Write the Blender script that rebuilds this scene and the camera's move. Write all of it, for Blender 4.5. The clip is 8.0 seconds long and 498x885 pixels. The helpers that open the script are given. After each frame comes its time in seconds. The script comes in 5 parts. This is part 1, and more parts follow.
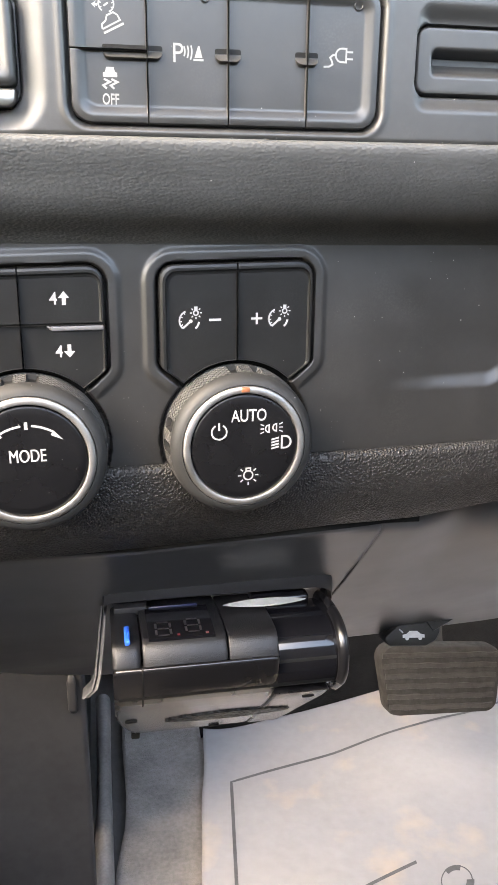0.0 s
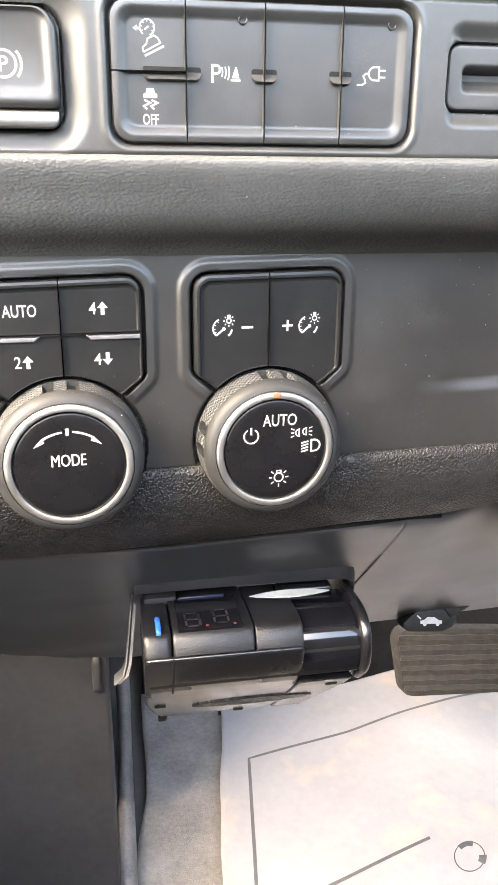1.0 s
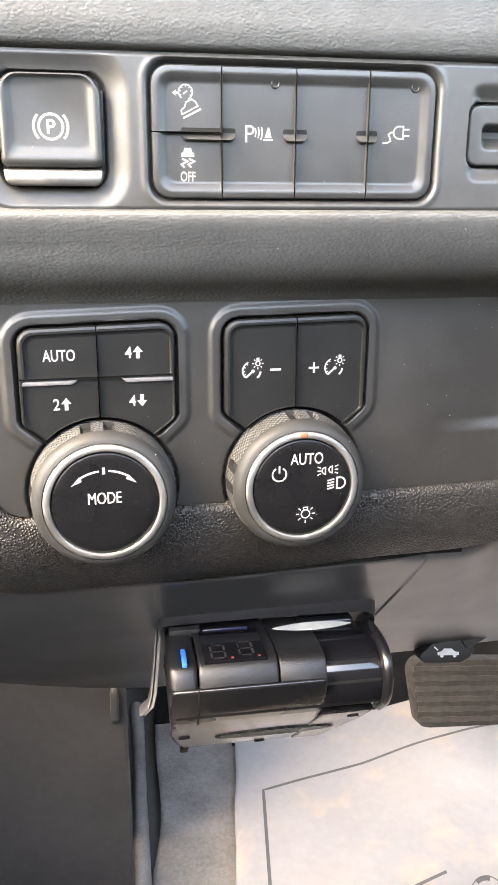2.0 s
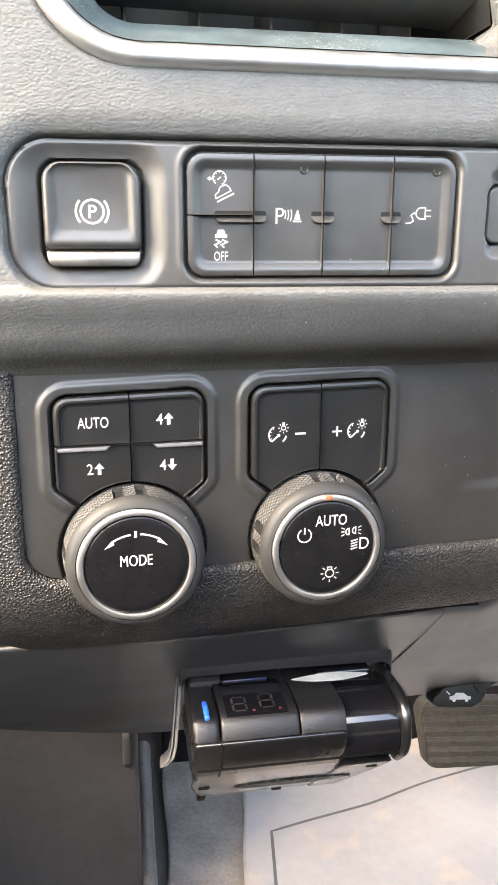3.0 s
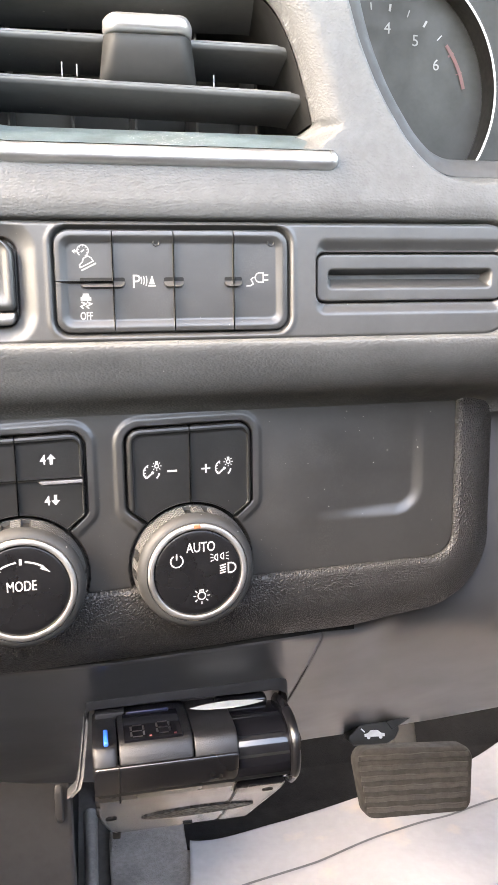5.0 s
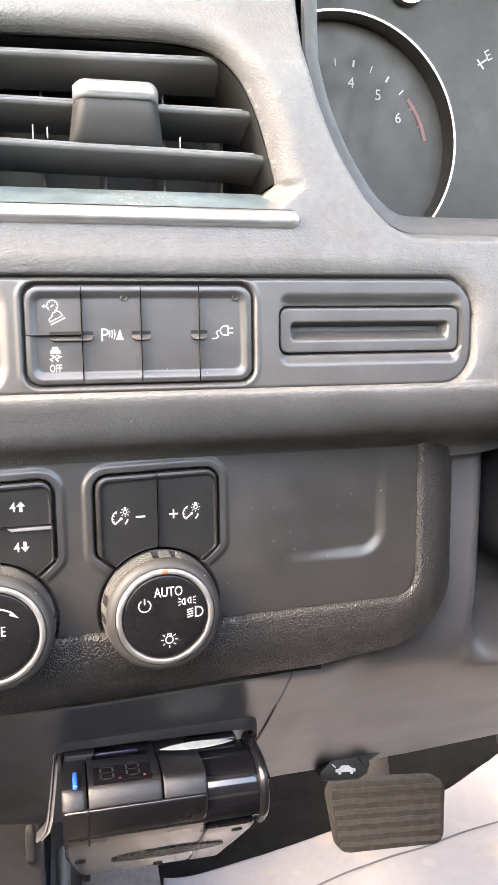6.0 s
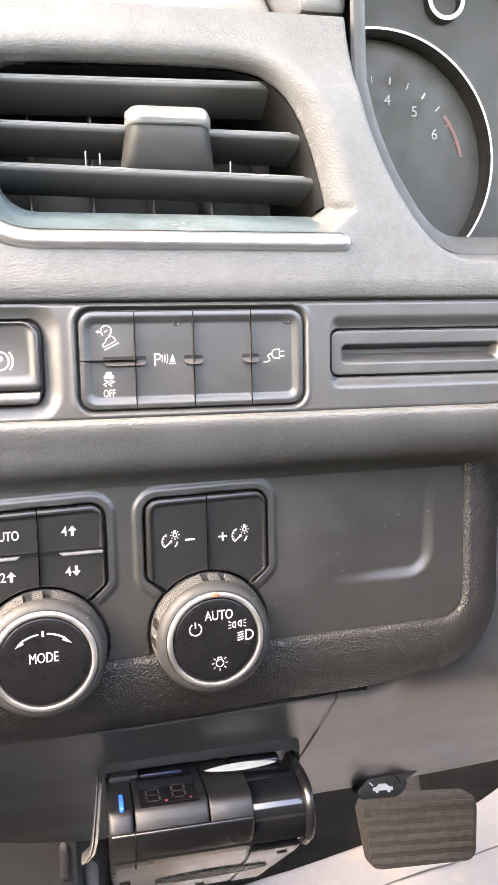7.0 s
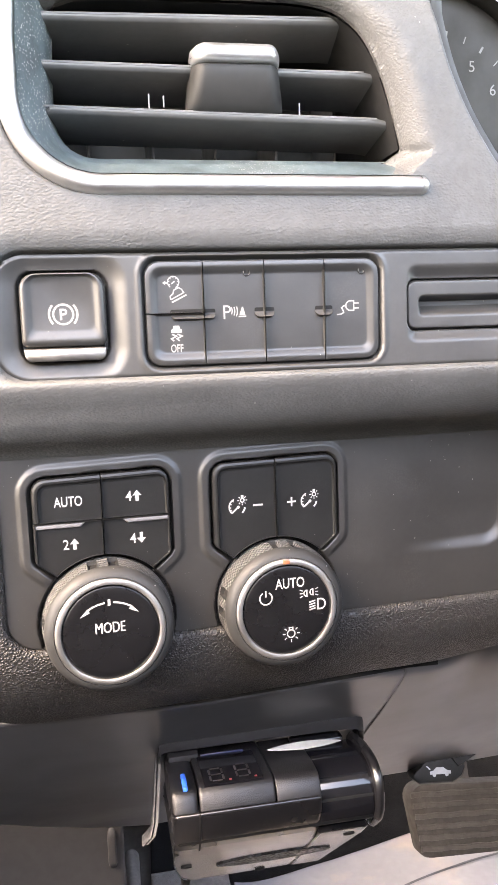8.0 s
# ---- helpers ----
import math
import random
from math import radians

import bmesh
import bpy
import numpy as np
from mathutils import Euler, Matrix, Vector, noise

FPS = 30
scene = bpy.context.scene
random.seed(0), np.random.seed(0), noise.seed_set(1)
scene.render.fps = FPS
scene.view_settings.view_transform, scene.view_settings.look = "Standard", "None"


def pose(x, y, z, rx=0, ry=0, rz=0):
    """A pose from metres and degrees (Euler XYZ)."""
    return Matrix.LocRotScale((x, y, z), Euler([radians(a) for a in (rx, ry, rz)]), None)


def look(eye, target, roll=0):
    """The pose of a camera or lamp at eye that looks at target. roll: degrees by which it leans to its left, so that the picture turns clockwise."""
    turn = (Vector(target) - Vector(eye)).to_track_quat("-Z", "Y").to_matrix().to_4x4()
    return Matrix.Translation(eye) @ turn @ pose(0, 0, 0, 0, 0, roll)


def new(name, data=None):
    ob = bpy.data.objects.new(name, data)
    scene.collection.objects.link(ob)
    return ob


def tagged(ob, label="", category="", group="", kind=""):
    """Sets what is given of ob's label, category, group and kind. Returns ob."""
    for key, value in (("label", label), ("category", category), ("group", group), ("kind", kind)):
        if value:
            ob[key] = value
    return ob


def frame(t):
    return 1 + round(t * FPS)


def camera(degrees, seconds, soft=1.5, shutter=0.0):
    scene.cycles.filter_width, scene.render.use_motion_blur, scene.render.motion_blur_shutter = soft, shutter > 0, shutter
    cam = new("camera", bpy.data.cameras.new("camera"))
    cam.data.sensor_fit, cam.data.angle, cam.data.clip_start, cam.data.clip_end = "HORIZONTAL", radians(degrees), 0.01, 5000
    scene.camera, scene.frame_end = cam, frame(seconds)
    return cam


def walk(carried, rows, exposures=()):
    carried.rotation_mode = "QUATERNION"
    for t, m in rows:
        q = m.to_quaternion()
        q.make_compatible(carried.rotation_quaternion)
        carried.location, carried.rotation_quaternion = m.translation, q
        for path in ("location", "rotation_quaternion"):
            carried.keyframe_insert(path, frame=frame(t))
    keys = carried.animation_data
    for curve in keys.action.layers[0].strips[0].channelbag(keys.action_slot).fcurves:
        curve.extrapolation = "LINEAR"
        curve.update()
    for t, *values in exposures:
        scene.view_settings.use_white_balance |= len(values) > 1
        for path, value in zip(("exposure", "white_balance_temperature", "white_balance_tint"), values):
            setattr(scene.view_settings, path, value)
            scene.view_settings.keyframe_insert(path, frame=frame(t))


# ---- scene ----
cam = camera(34.68, 8.0)
PATH = [
    (0, (-0.04500, -0.03387, 0.60327), (0.13417, 0.90430, 0.30705), 0.66),
    (0.5, (-0.04789, -0.02962, 0.60749), (0.12581, 0.89822, 0.27743), 0.75),
    (1, (-0.05255, -0.03877, 0.61515), (0.11033, 0.89259, 0.28953), 0.52),
    (1.5, (-0.05452, -0.04377, 0.61449), (0.10263, 0.89340, 0.30304), 0.33),
    (2, (-0.06105, -0.04561, 0.62188), (0.09379, 0.89778, 0.32853), 0.33),
    (2.2, (-0.06699, -0.04546, 0.62559), (0.08970, 0.89893, 0.33649), 0.22),
    (3.5, (-0.07202, -0.05405, 0.64141), (0.08740, 0.90426, 0.40427), 0.33),
    (4, (-0.06934, -0.05861, 0.64453), (0.09866, 0.90311, 0.42806), -0.05),
    (4.5, (-0.05609, -0.06253, 0.64070), (0.12423, 0.90143, 0.44508), -0.49),
    (5, (-0.04036, -0.09592, 0.63096), (0.15641, 0.86969, 0.46102), -0.76),
    (5.2, (-0.04322, -0.09795, 0.63565), (0.16562, 0.86580, 0.46955), -0.72),
    (6.3, (-0.03594, -0.10531, 0.64270), (0.19041, 0.85961, 0.50966), -0.71),
    (6.5, (-0.03714, -0.10172, 0.64507), (0.18566, 0.86406, 0.51228), -0.77),
    (7, (-0.05150, -0.09924, 0.64700), (0.15857, 0.86994, 0.51829), -1.12),
    (7.5, (-0.06523, -0.08184, 0.62351), (0.12800, 0.89087, 0.49503), -1.63),
    (8, (-0.06812, -0.08197, 0.63183), (0.11596, 0.89174, 0.49766), -1.97),
]
EXPOSURES = [(0, 5.29, 8150, 9), (0.5, 5.68, 8200, 10), (1, 5.8, 8300, 9), (2, 5.7, 8350, 9), (3.5, 5.5, 8350, 9), (4.5, 5.47, 8350, 9), (5, 5.75, 8400, 12), (7, 5.84, 8430, 14), (7.5, 5.53, 8400, 15), (8, 5.57, 8450, 16)]
SKY, SUN = 0.14, 0.09
walk(cam, [(t, look(eye, target, roll)) for t, eye, target, roll in PATH], EXPOSURES)

# ---------------------------------------------------------------- light
world = bpy.data.worlds.new("sky")
scene.world = world
world.use_nodes = True
_n = world.node_tree.nodes
# an overcast bright sky; the sun stands behind the driver's window
SUN_UP, SUN_AT = radians(54), radians(-112)
sky = _n.new("ShaderNodeTexSky")
sky.sky_type = "NISHITA"
sky.sun_disc = False
sky.sun_elevation = SUN_UP
sky.sun_rotation = SUN_AT
sky.air_density = 1.0
sky.dust_density = 3.5
_n["Background"].inputs["Strength"].default_value = SKY
world.node_tree.links.new(sky.outputs[0], _n["Background"].inputs["Color"])

sun_data = bpy.data.lights.new("sun", "SUN")
sun_data.energy = SUN
sun_data.angle = radians(50)
sun_data.color = (0.84, 0.93, 1.0)
sun = new("sun", sun_data)
sun.matrix_world = look((math.sin(SUN_AT) * math.cos(SUN_UP) * 9, math.cos(SUN_AT) * math.cos(SUN_UP) * 9, math.sin(SUN_UP) * 9), (0, 0, 0))


# ---------------------------------------------------------------- materials
def material(name, color, rough=0.5, metal=0.0, spec=0.5, mottle=0.15, mottle_scale=40.0,
             grain=None, fine=None, dust=0.0, dust_scale=260.0, knurl=None, dust_share=0.86, dust_size=(0.04, 0.15)):
    """Procedural surface. grain: (kind, size in metres, stretch, depth); fine: (size, depth)."""
    m = bpy.data.materials.new(name)
    m.use_nodes = True
    nt = m.node_tree
    N, L = nt.nodes, nt.links
    b = N["Principled BSDF"]
    b.inputs["Roughness"].default_value = rough
    b.inputs["Metallic"].default_value = metal
    b.inputs["Specular IOR Level"].default_value = spec
    co = N.new("ShaderNodeTexCoord").outputs["Object"]

    def noise_at(scale, detail=3.0, vec=None):
        t = N.new("ShaderNodeTexNoise")
        t.inputs["Scale"].default_value = scale
        t.inputs["Detail"].default_value = detail
        L.new(vec or co, t.inputs["Vector"])
        return t.outputs["Fac"]

    def ramp(value, a, c, lo=0.0, hi=1.0):
        t = N.new("ShaderNodeMapRange")
        t.inputs[1].default_value, t.inputs[2].default_value = a, c
        t.inputs[3].default_value, t.inputs[4].default_value = lo, hi
        L.new(value, t.inputs[0])
        return t.outputs[0]

    def math_of(op, a, c):
        t = N.new("ShaderNodeMath")
        t.operation = op
        for k, v in enumerate((a, c)):
            if isinstance(v, (int, float)):
                t.inputs[k].default_value = v
            else:
                L.new(v, t.inputs[k])
        return t.outputs[0]

    def mix(fac, a, c):
        t = N.new("ShaderNodeMix")
        t.data_type = "RGBA"
        if isinstance(fac, float):
            t.inputs[0].default_value = fac
        else:
            L.new(fac, t.inputs[0])
        for k, v in ((6, a), (7, c)):
            if isinstance(v, tuple):
                t.inputs[k].default_value = v
            else:
                L.new(v, t.inputs[k])
        return t.outputs[2]

    dark = tuple(c * (1 - mottle) for c in color) + (1,)
    light = tuple(c * (1 + mottle) for c in color) + (1,)
    two = math_of("ADD", math_of("MULTIPLY", noise_at(mottle_scale, 4), 0.6), math_of("MULTIPLY", noise_at(mottle_scale * 9, 2), 0.4))
    shade = mix(ramp(two, 0.35, 0.65), dark, light)
    rough_out = ramp(noise_at(mottle_scale * 2.3, 4), 0.3, 0.7, rough * 0.86, min(rough * 1.16, 1))
    if dust > 0:
        v = N.new("ShaderNodeTexVoronoi")
        v.inputs["Scale"].default_value = dust_scale
        L.new(co, v.inputs["Vector"])
        w = N.new("ShaderNodeTexWhiteNoise")
        L.new(v.outputs["Position"], w.inputs["Vector"])
        chosen = math_of("GREATER_THAN", w.outputs["Value"], dust_share)
        size = math_of("MULTIPLY", ramp(w.outputs["Value"], dust_share, 1.0, dust_size[0], dust_size[1]), ramp(noise_at(18, 2), 0.4, 0.65, 0.2, 1.0))
        speck = math_of("MULTIPLY", chosen, math_of("LESS_THAN", v.outputs["Distance"], size))
        film = math_of("MULTIPLY", ramp(noise_at(55, 6), 0.5, 0.75), 0.025)
        film = math_of("MULTIPLY", film, ramp(noise_at(1500, 2), 0.45, 0.65))
        amount = math_of("MULTIPLY", math_of("MAXIMUM", speck, film), dust)
        shade = mix(amount, shade, (0.42, 0.4, 0.37, 1))
    L.new(shade, b.inputs["Base Color"])
    L.new(rough_out, b.inputs["Roughness"])
    height = None
    if grain:
        kind, size, stretch, depth = grain
        mp = N.new("ShaderNodeMapping")
        mp.inputs["Scale"].default_value = (1 / (size * stretch), 1 / size, 1 / size)
        L.new(co, mp.inputs["Vector"])
        warp = N.new("ShaderNodeTexNoise")
        warp.inputs["Scale"].default_value = 0.9
        warp.inputs["Detail"].default_value = 1.5
        L.new(mp.outputs[0], warp.inputs["Vector"])
        add = N.new("ShaderNodeMixRGB")
        add.blend_type = "LINEAR_LIGHT"
        add.inputs[0].default_value = 0.30 if kind == "hide" else 0.12
        L.new(mp.outputs[0], add.inputs[1])
        L.new(warp.outputs["Color"], add.inputs[2])
        v = N.new("ShaderNodeTexVoronoi")
        v.feature = "SMOOTH_F1"
        v.inputs["Scale"].default_value = 1.0
        v.inputs["Smoothness"].default_value = 0.42 if kind == "hide" else 0.12
        v.inputs["Randomness"].default_value = 1.0 if kind == "hide" else 0.85
        L.new(add.outputs[0], v.inputs["Vector"])
        # rounded lumps with a valley between them
        height = ramp(v.outputs["Distance"], 0.1, 0.95 if kind == "hide" else 0.68, 1.0, 0.0)
        height.node.interpolation_type = "LINEAR" if kind == "hide" else "SMOOTHSTEP"
        if kind == "hide":
            height = math_of("ADD", height, math_of("MULTIPLY", warp.outputs["Fac"], 0.5))
        bump = N.new("ShaderNodeBump")
        bump.inputs["Strength"].default_value = 1.0
        bump.inputs["Distance"].default_value = depth
        L.new(height, bump.inputs["Height"])
        L.new(bump.outputs[0], b.inputs["Normal"])
        last = bump
    if knurl:
        size, depth = knurl
        sep = N.new("ShaderNodeSeparateXYZ")
        L.new(co, sep.inputs[0])
        angle = math_of("ARCTAN2", sep.outputs["Z"], sep.outputs["X"])
        a = math_of("SINE", math_of("MULTIPLY", angle, round(2 * math.pi * 0.025 / size)), 0.0)
        c = math_of("SINE", math_of("MULTIPLY", sep.outputs["Y"], 2 * math.pi / size), 0.0)
        bump = N.new("ShaderNodeBump")
        bump.inputs["Strength"].default_value = 1.0
        bump.inputs["Distance"].default_value = depth
        crest = ramp(math_of("MULTIPLY", a, c), -0.35, 0.35)
        L.new(crest, bump.inputs["Height"])
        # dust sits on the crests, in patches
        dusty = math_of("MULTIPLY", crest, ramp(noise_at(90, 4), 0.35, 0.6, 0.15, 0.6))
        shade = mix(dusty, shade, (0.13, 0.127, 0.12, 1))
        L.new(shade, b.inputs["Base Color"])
        L.new(bump.outputs[0], b.inputs["Normal"])
    if fine:
        size, depth = fine
        bump = N.new("ShaderNodeBump")
        bump.inputs["Strength"].default_value = 1.0
        bump.inputs["Distance"].default_value = depth
        L.new(noise_at(1 / size, 3), bump.inputs["Height"])
        if grain:
            L.new(last.outputs[0], bump.inputs["Normal"])
        L.new(bump.outputs[0], b.inputs["Normal"])
    return m


HIDE = material("grained_fascia", (0.053, 0.0535, 0.0525), 0.58, spec=0.30, grain=("hide", 0.00082, 1.5, 0.00015), dust=0.5, dust_scale=420, dust_share=0.96)
PEBBLE = material("pebbled_trim", (0.0165, 0.0154, 0.0146), 0.40, spec=0.30, grain=("pebble", 0.00100, 1.0, 0.00038), dust=0.25)
SATIN = material("satin_panel", (0.0228, 0.0225, 0.0220), 0.42, fine=(0.0004, 0.000012), dust=0.7, dust_scale=380, dust_size=(0.03, 0.11))
SATIN_DARK = material("satin_dark_panel", (0.0150, 0.0142, 0.0134), 0.42, fine=(0.0004, 0.000012), dust=0.9, dust_scale=480, dust_share=0.84, dust_size=(0.04, 0.16))
KEY = material("button_black", (0.0072, 0.0072, 0.0072), 0.36, spec=0.3, fine=(0.0003, 0.000008), dust=0.4, dust_scale=340)
KEY_GREY = material("button_grey", (0.0142, 0.014, 0.0137), 0.4, fine=(0.0003, 0.000008), dust=0.6, dust_scale=420, dust_size=(0.03, 0.10))
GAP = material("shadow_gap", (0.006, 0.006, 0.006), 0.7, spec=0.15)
SILVER = material("satin_silver", (0.31, 0.30, 0.288), 0.48, metal=1.0, mottle=0.05, fine=(0.0004, 0.000006))
CHROME = material("chrome_trim", (0.55, 0.55, 0.55), 0.42, metal=1.0, mottle=0.04, dust=0.5, dust_scale=420)
PRINT = material("white_legend", (0.23, 0.228, 0.225), 0.6, mottle=0.06, mottle_scale=300)
# legend white dimmed to stand for haze over the upper switches
PRINT_SOFT = material("dimmed_white_legend", (0.15, 0.148, 0.144), 0.6, mottle=0.1, mottle_scale=300)
ORANGE = material("orange_mark", (0.19, 0.066, 0.028), 0.5)
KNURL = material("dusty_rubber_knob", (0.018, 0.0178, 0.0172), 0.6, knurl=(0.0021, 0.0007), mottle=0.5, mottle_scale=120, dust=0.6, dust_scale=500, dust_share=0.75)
NOTCH = material("dark_knob_notch", (0.009, 0.009, 0.0088), 0.7, spec=0.2)
KNOB_GREY = material("knob_grey_bevel", (0.0165, 0.0164, 0.0160), 0.55, spec=0.3, dust=0.8)
KNOB_FACE = material("knob_face", (0.004, 0.004, 0.0045), 0.28, spec=0.2, dust=0.4, dust_scale=700, dust_share=0.95, fine=(0.0003, 0.000005))
# black plastic lightened to stand for the haze over the vent
VENT = material("vent_hazed_black", (0.055, 0.056, 0.056), 0.45, dust=0.35)
# throat wall colour darkened to stand for the shade inside the vent
THROAT = material("throat_shade", (0.012, 0.012, 0.012), 0.5, spec=0.25, mottle=0.2)
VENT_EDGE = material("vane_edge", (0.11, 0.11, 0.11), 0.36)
# teal base stands for the chrome's reflection; the specks are dust
DUSTY = material("dusty_ledge", (0.048, 0.064, 0.069), 0.34, mottle=0.4, mottle_scale=90, dust=1.0, dust_scale=1300, dust_share=0.45, dust_size=(0.2, 0.5))
KNEE = material("knee_panel", (0.054, 0.054, 0.0562), 0.32, mottle=0.12, mottle_scale=9)
DEVICE = material("device_black", (0.006, 0.006, 0.0068), 0.38, spec=0.34, grain=("pebble", 0.0005, 1.0, 0.00005))
DEVICE_BASE = material("device_shell", (0.005, 0.0049, 0.0057), 0.27, spec=0.58, mottle=0.05, mottle_scale=8)
# shell black lightened to stand for the paper's reflection
DEVICE_PLATE = material("device_plate_sheen", (0.040, 0.0392, 0.043), 0.18, spec=1.0, mottle=0.05, mottle_scale=12)
GLOSS = material("gloss_black", (0.004, 0.004, 0.005), 0.1, spec=0.4)
BRACKET = material("grey_bracket", (0.011, 0.011, 0.012), 0.42, spec=0.35)
BLUE = material("blue_rocker", (0.012, 0.09, 0.5), 0.35)
BLUE_DIM = material("blue_strip", (0.0015, 0.004, 0.025), 0.4)
RED = material("red_lens", (0.10, 0.006, 0.008), 0.3)
SEGMENT = material("unlit_segment", (0.017, 0.0155, 0.017), 0.4)
RUBBER = material("pedal_rubber", (0.029, 0.026, 0.0235), 0.75, mottle=0.3, mottle_scale=60, fine=(0.001, 0.0001))
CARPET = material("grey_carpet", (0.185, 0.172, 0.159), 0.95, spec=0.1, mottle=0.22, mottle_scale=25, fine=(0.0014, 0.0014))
# carpet colour with the dashboard's shade put into it
CARPET_SHADED = material("shaded_carpet", (0.007, 0.007, 0.0072), 0.95, spec=0.1, mottle=0.3, mottle_scale=30, fine=(0.0014, 0.0008))
KICK = material("kick_panel", (0.0262, 0.0267, 0.0288), 0.5, spec=0.25, mottle=0.2, mottle_scale=15, fine=(0.0006, 0.00005))
SEAL = material("door_seal", (0.15, 0.138, 0.128), 0.38, mottle=0.3, mottle_scale=40)
INKLINE = material("printed_line", (0.065, 0.065, 0.068), 0.7)
LINER = material("headliner", (0.44, 0.43, 0.42), 0.95, spec=0.1, fine=(0.002, 0.0004))
CABIN = material("cabin_trim", (0.05, 0.048, 0.046), 0.6, fine=(0.001, 0.0001))
GROUND = material("asphalt", (0.11, 0.11, 0.11), 0.9, mottle=0.3, mottle_scale=3, fine=(0.01, 0.004))
FRAME_GREY = material("matt_frame", (0.034, 0.0335, 0.033), 0.68, spec=0.2, fine=(0.0005, 0.00002))
DIAL = material("dial_face", (0.014, 0.014, 0.0135), 0.55, spec=0.25)
DIAL_INK = material("dial_print", (0.12, 0.12, 0.118), 0.6)
DIAL_RED = material("dial_red", (0.055, 0.014, 0.011), 0.6)


def paper_material():
    m = material("paper_mat", (0.252, 0.245, 0.250), 0.85, spec=0.2, mottle=0.05, mottle_scale=12, fine=(0.06, 0.004))
    nt = m.node_tree
    N, L = nt.nodes, nt.links
    b = N["Principled BSDF"]
    old = b.inputs["Base Color"].links[0].from_socket
    co = N.new("ShaderNodeTexCoord").outputs["Object"]
    t = N.new("ShaderNodeTexNoise")
    t.inputs["Scale"].default_value = 14
    t.inputs["Detail"].default_value = 7
    L.new(co, t.inputs["Vector"])
    r = N.new("ShaderNodeMapRange")
    r.inputs[1].default_value, r.inputs[2].default_value, r.inputs[4].default_value = 0.56, 0.78, 0.6
    L.new(t.outputs["Fac"], r.inputs[0])
    x = N.new("ShaderNodeMix")
    x.data_type = "RGBA"
    L.new(r.outputs[0], x.inputs[0])
    L.new(old, x.inputs[6])
    x.inputs[7].default_value = (0.5, 0.36, 0.24, 1)
    L.new(x.outputs[2], b.inputs["Base Color"])
    return m


PAPER = paper_material()


# ---------------------------------------------------------------- mesh helpers
MM = 0.001


def smooth_step(a, b, x):
    t = np.clip((x - a) / (b - a), 0, 1)
    return t * t * (3 - 2 * t)


def rect_sdf(X, Z, x0, x1, z0, z1, r):
    qx = np.abs(X - (x0 + x1) / 2) - (x1 - x0) / 2 + r
    qz = np.abs(Z - (z0 + z1) / 2) - (z1 - z0) / 2 + r
    return np.hypot(np.maximum(qx, 0), np.maximum(qz, 0)) + np.minimum(np.maximum(qx, qz), 0) - r


def poly_sdf(X, Z, pts):
    best = np.full(X.shape, 1e9)
    inside = np.zeros(X.shape, bool)
    for (ax, az), (bx, bz) in zip(pts, pts[1:] + pts[:1]):
        dx, dz = bx - ax, bz - az
        t = np.clip(((X - ax) * dx + (Z - az) * dz) / (dx * dx + dz * dz), 0, 1)
        best = np.minimum(best, np.hypot(X - ax - t * dx, Z - az - t * dz))
        cross = (az > Z) != (bz > Z)
        with np.errstate(divide="ignore", invalid="ignore"):
            at = ax + (Z - az) * dx / np.where(dz == 0, 1e-12, dz)
        inside ^= cross & (X < at)
    return np.where(inside, -best, best)


def clean_edge(X, Z, sdf, level, band):
    """Slides the grid points next to a cut onto the cut's outline."""
    gz, gx = np.gradient(sdf)
    dz, dx = np.gradient(Z)[0], np.gradient(X)[1]
    gx, gz = gx / np.where(np.abs(dx) < 1e-5, 1e-5, dx), gz / np.where(np.abs(dz) < 1e-5, 1e-5, dz)
    n = np.maximum(np.hypot(gx, gz), 0.5)
    gx, gz = gx / n, gz / n
    near = np.abs(sdf - level) < band
    move = np.where(near, level - sdf, 0)
    return X + move * gx, Z + move * gz, np.where(near, level, sdf)


def finish(me, material, smooth=True, sharp=38):
    if isinstance(material, (list, tuple)):
        for m in material:
            me.materials.append(m)
    else:
        me.materials.append(material)
    if smooth and len(me.polygons):
        me.polygons.foreach_set("use_smooth", [p.loop_total <= 4 for p in me.polygons])
        me.set_sharp_from_angle(angle=radians(sharp))
    me.update()
    return me


def part(name, bm, material, parent, label="", smooth=True, sharp=38):
    me = bpy.data.meshes.new(name)
    bmesh.ops.recalc_face_normals(bm, faces=bm.faces)
    bm.to_mesh(me)
    bm.free()
    ob = new(name, finish(me, material, smooth, sharp))
    ob.parent = parent
    if label:
        tagged(ob, label)
    return ob


def thing(name, m, label, category, group="", kind=""):
    ob = new(name)
    ob.empty_display_size = 0.01
    ob.matrix_world = m
    return tagged(ob, label, category, group, kind)


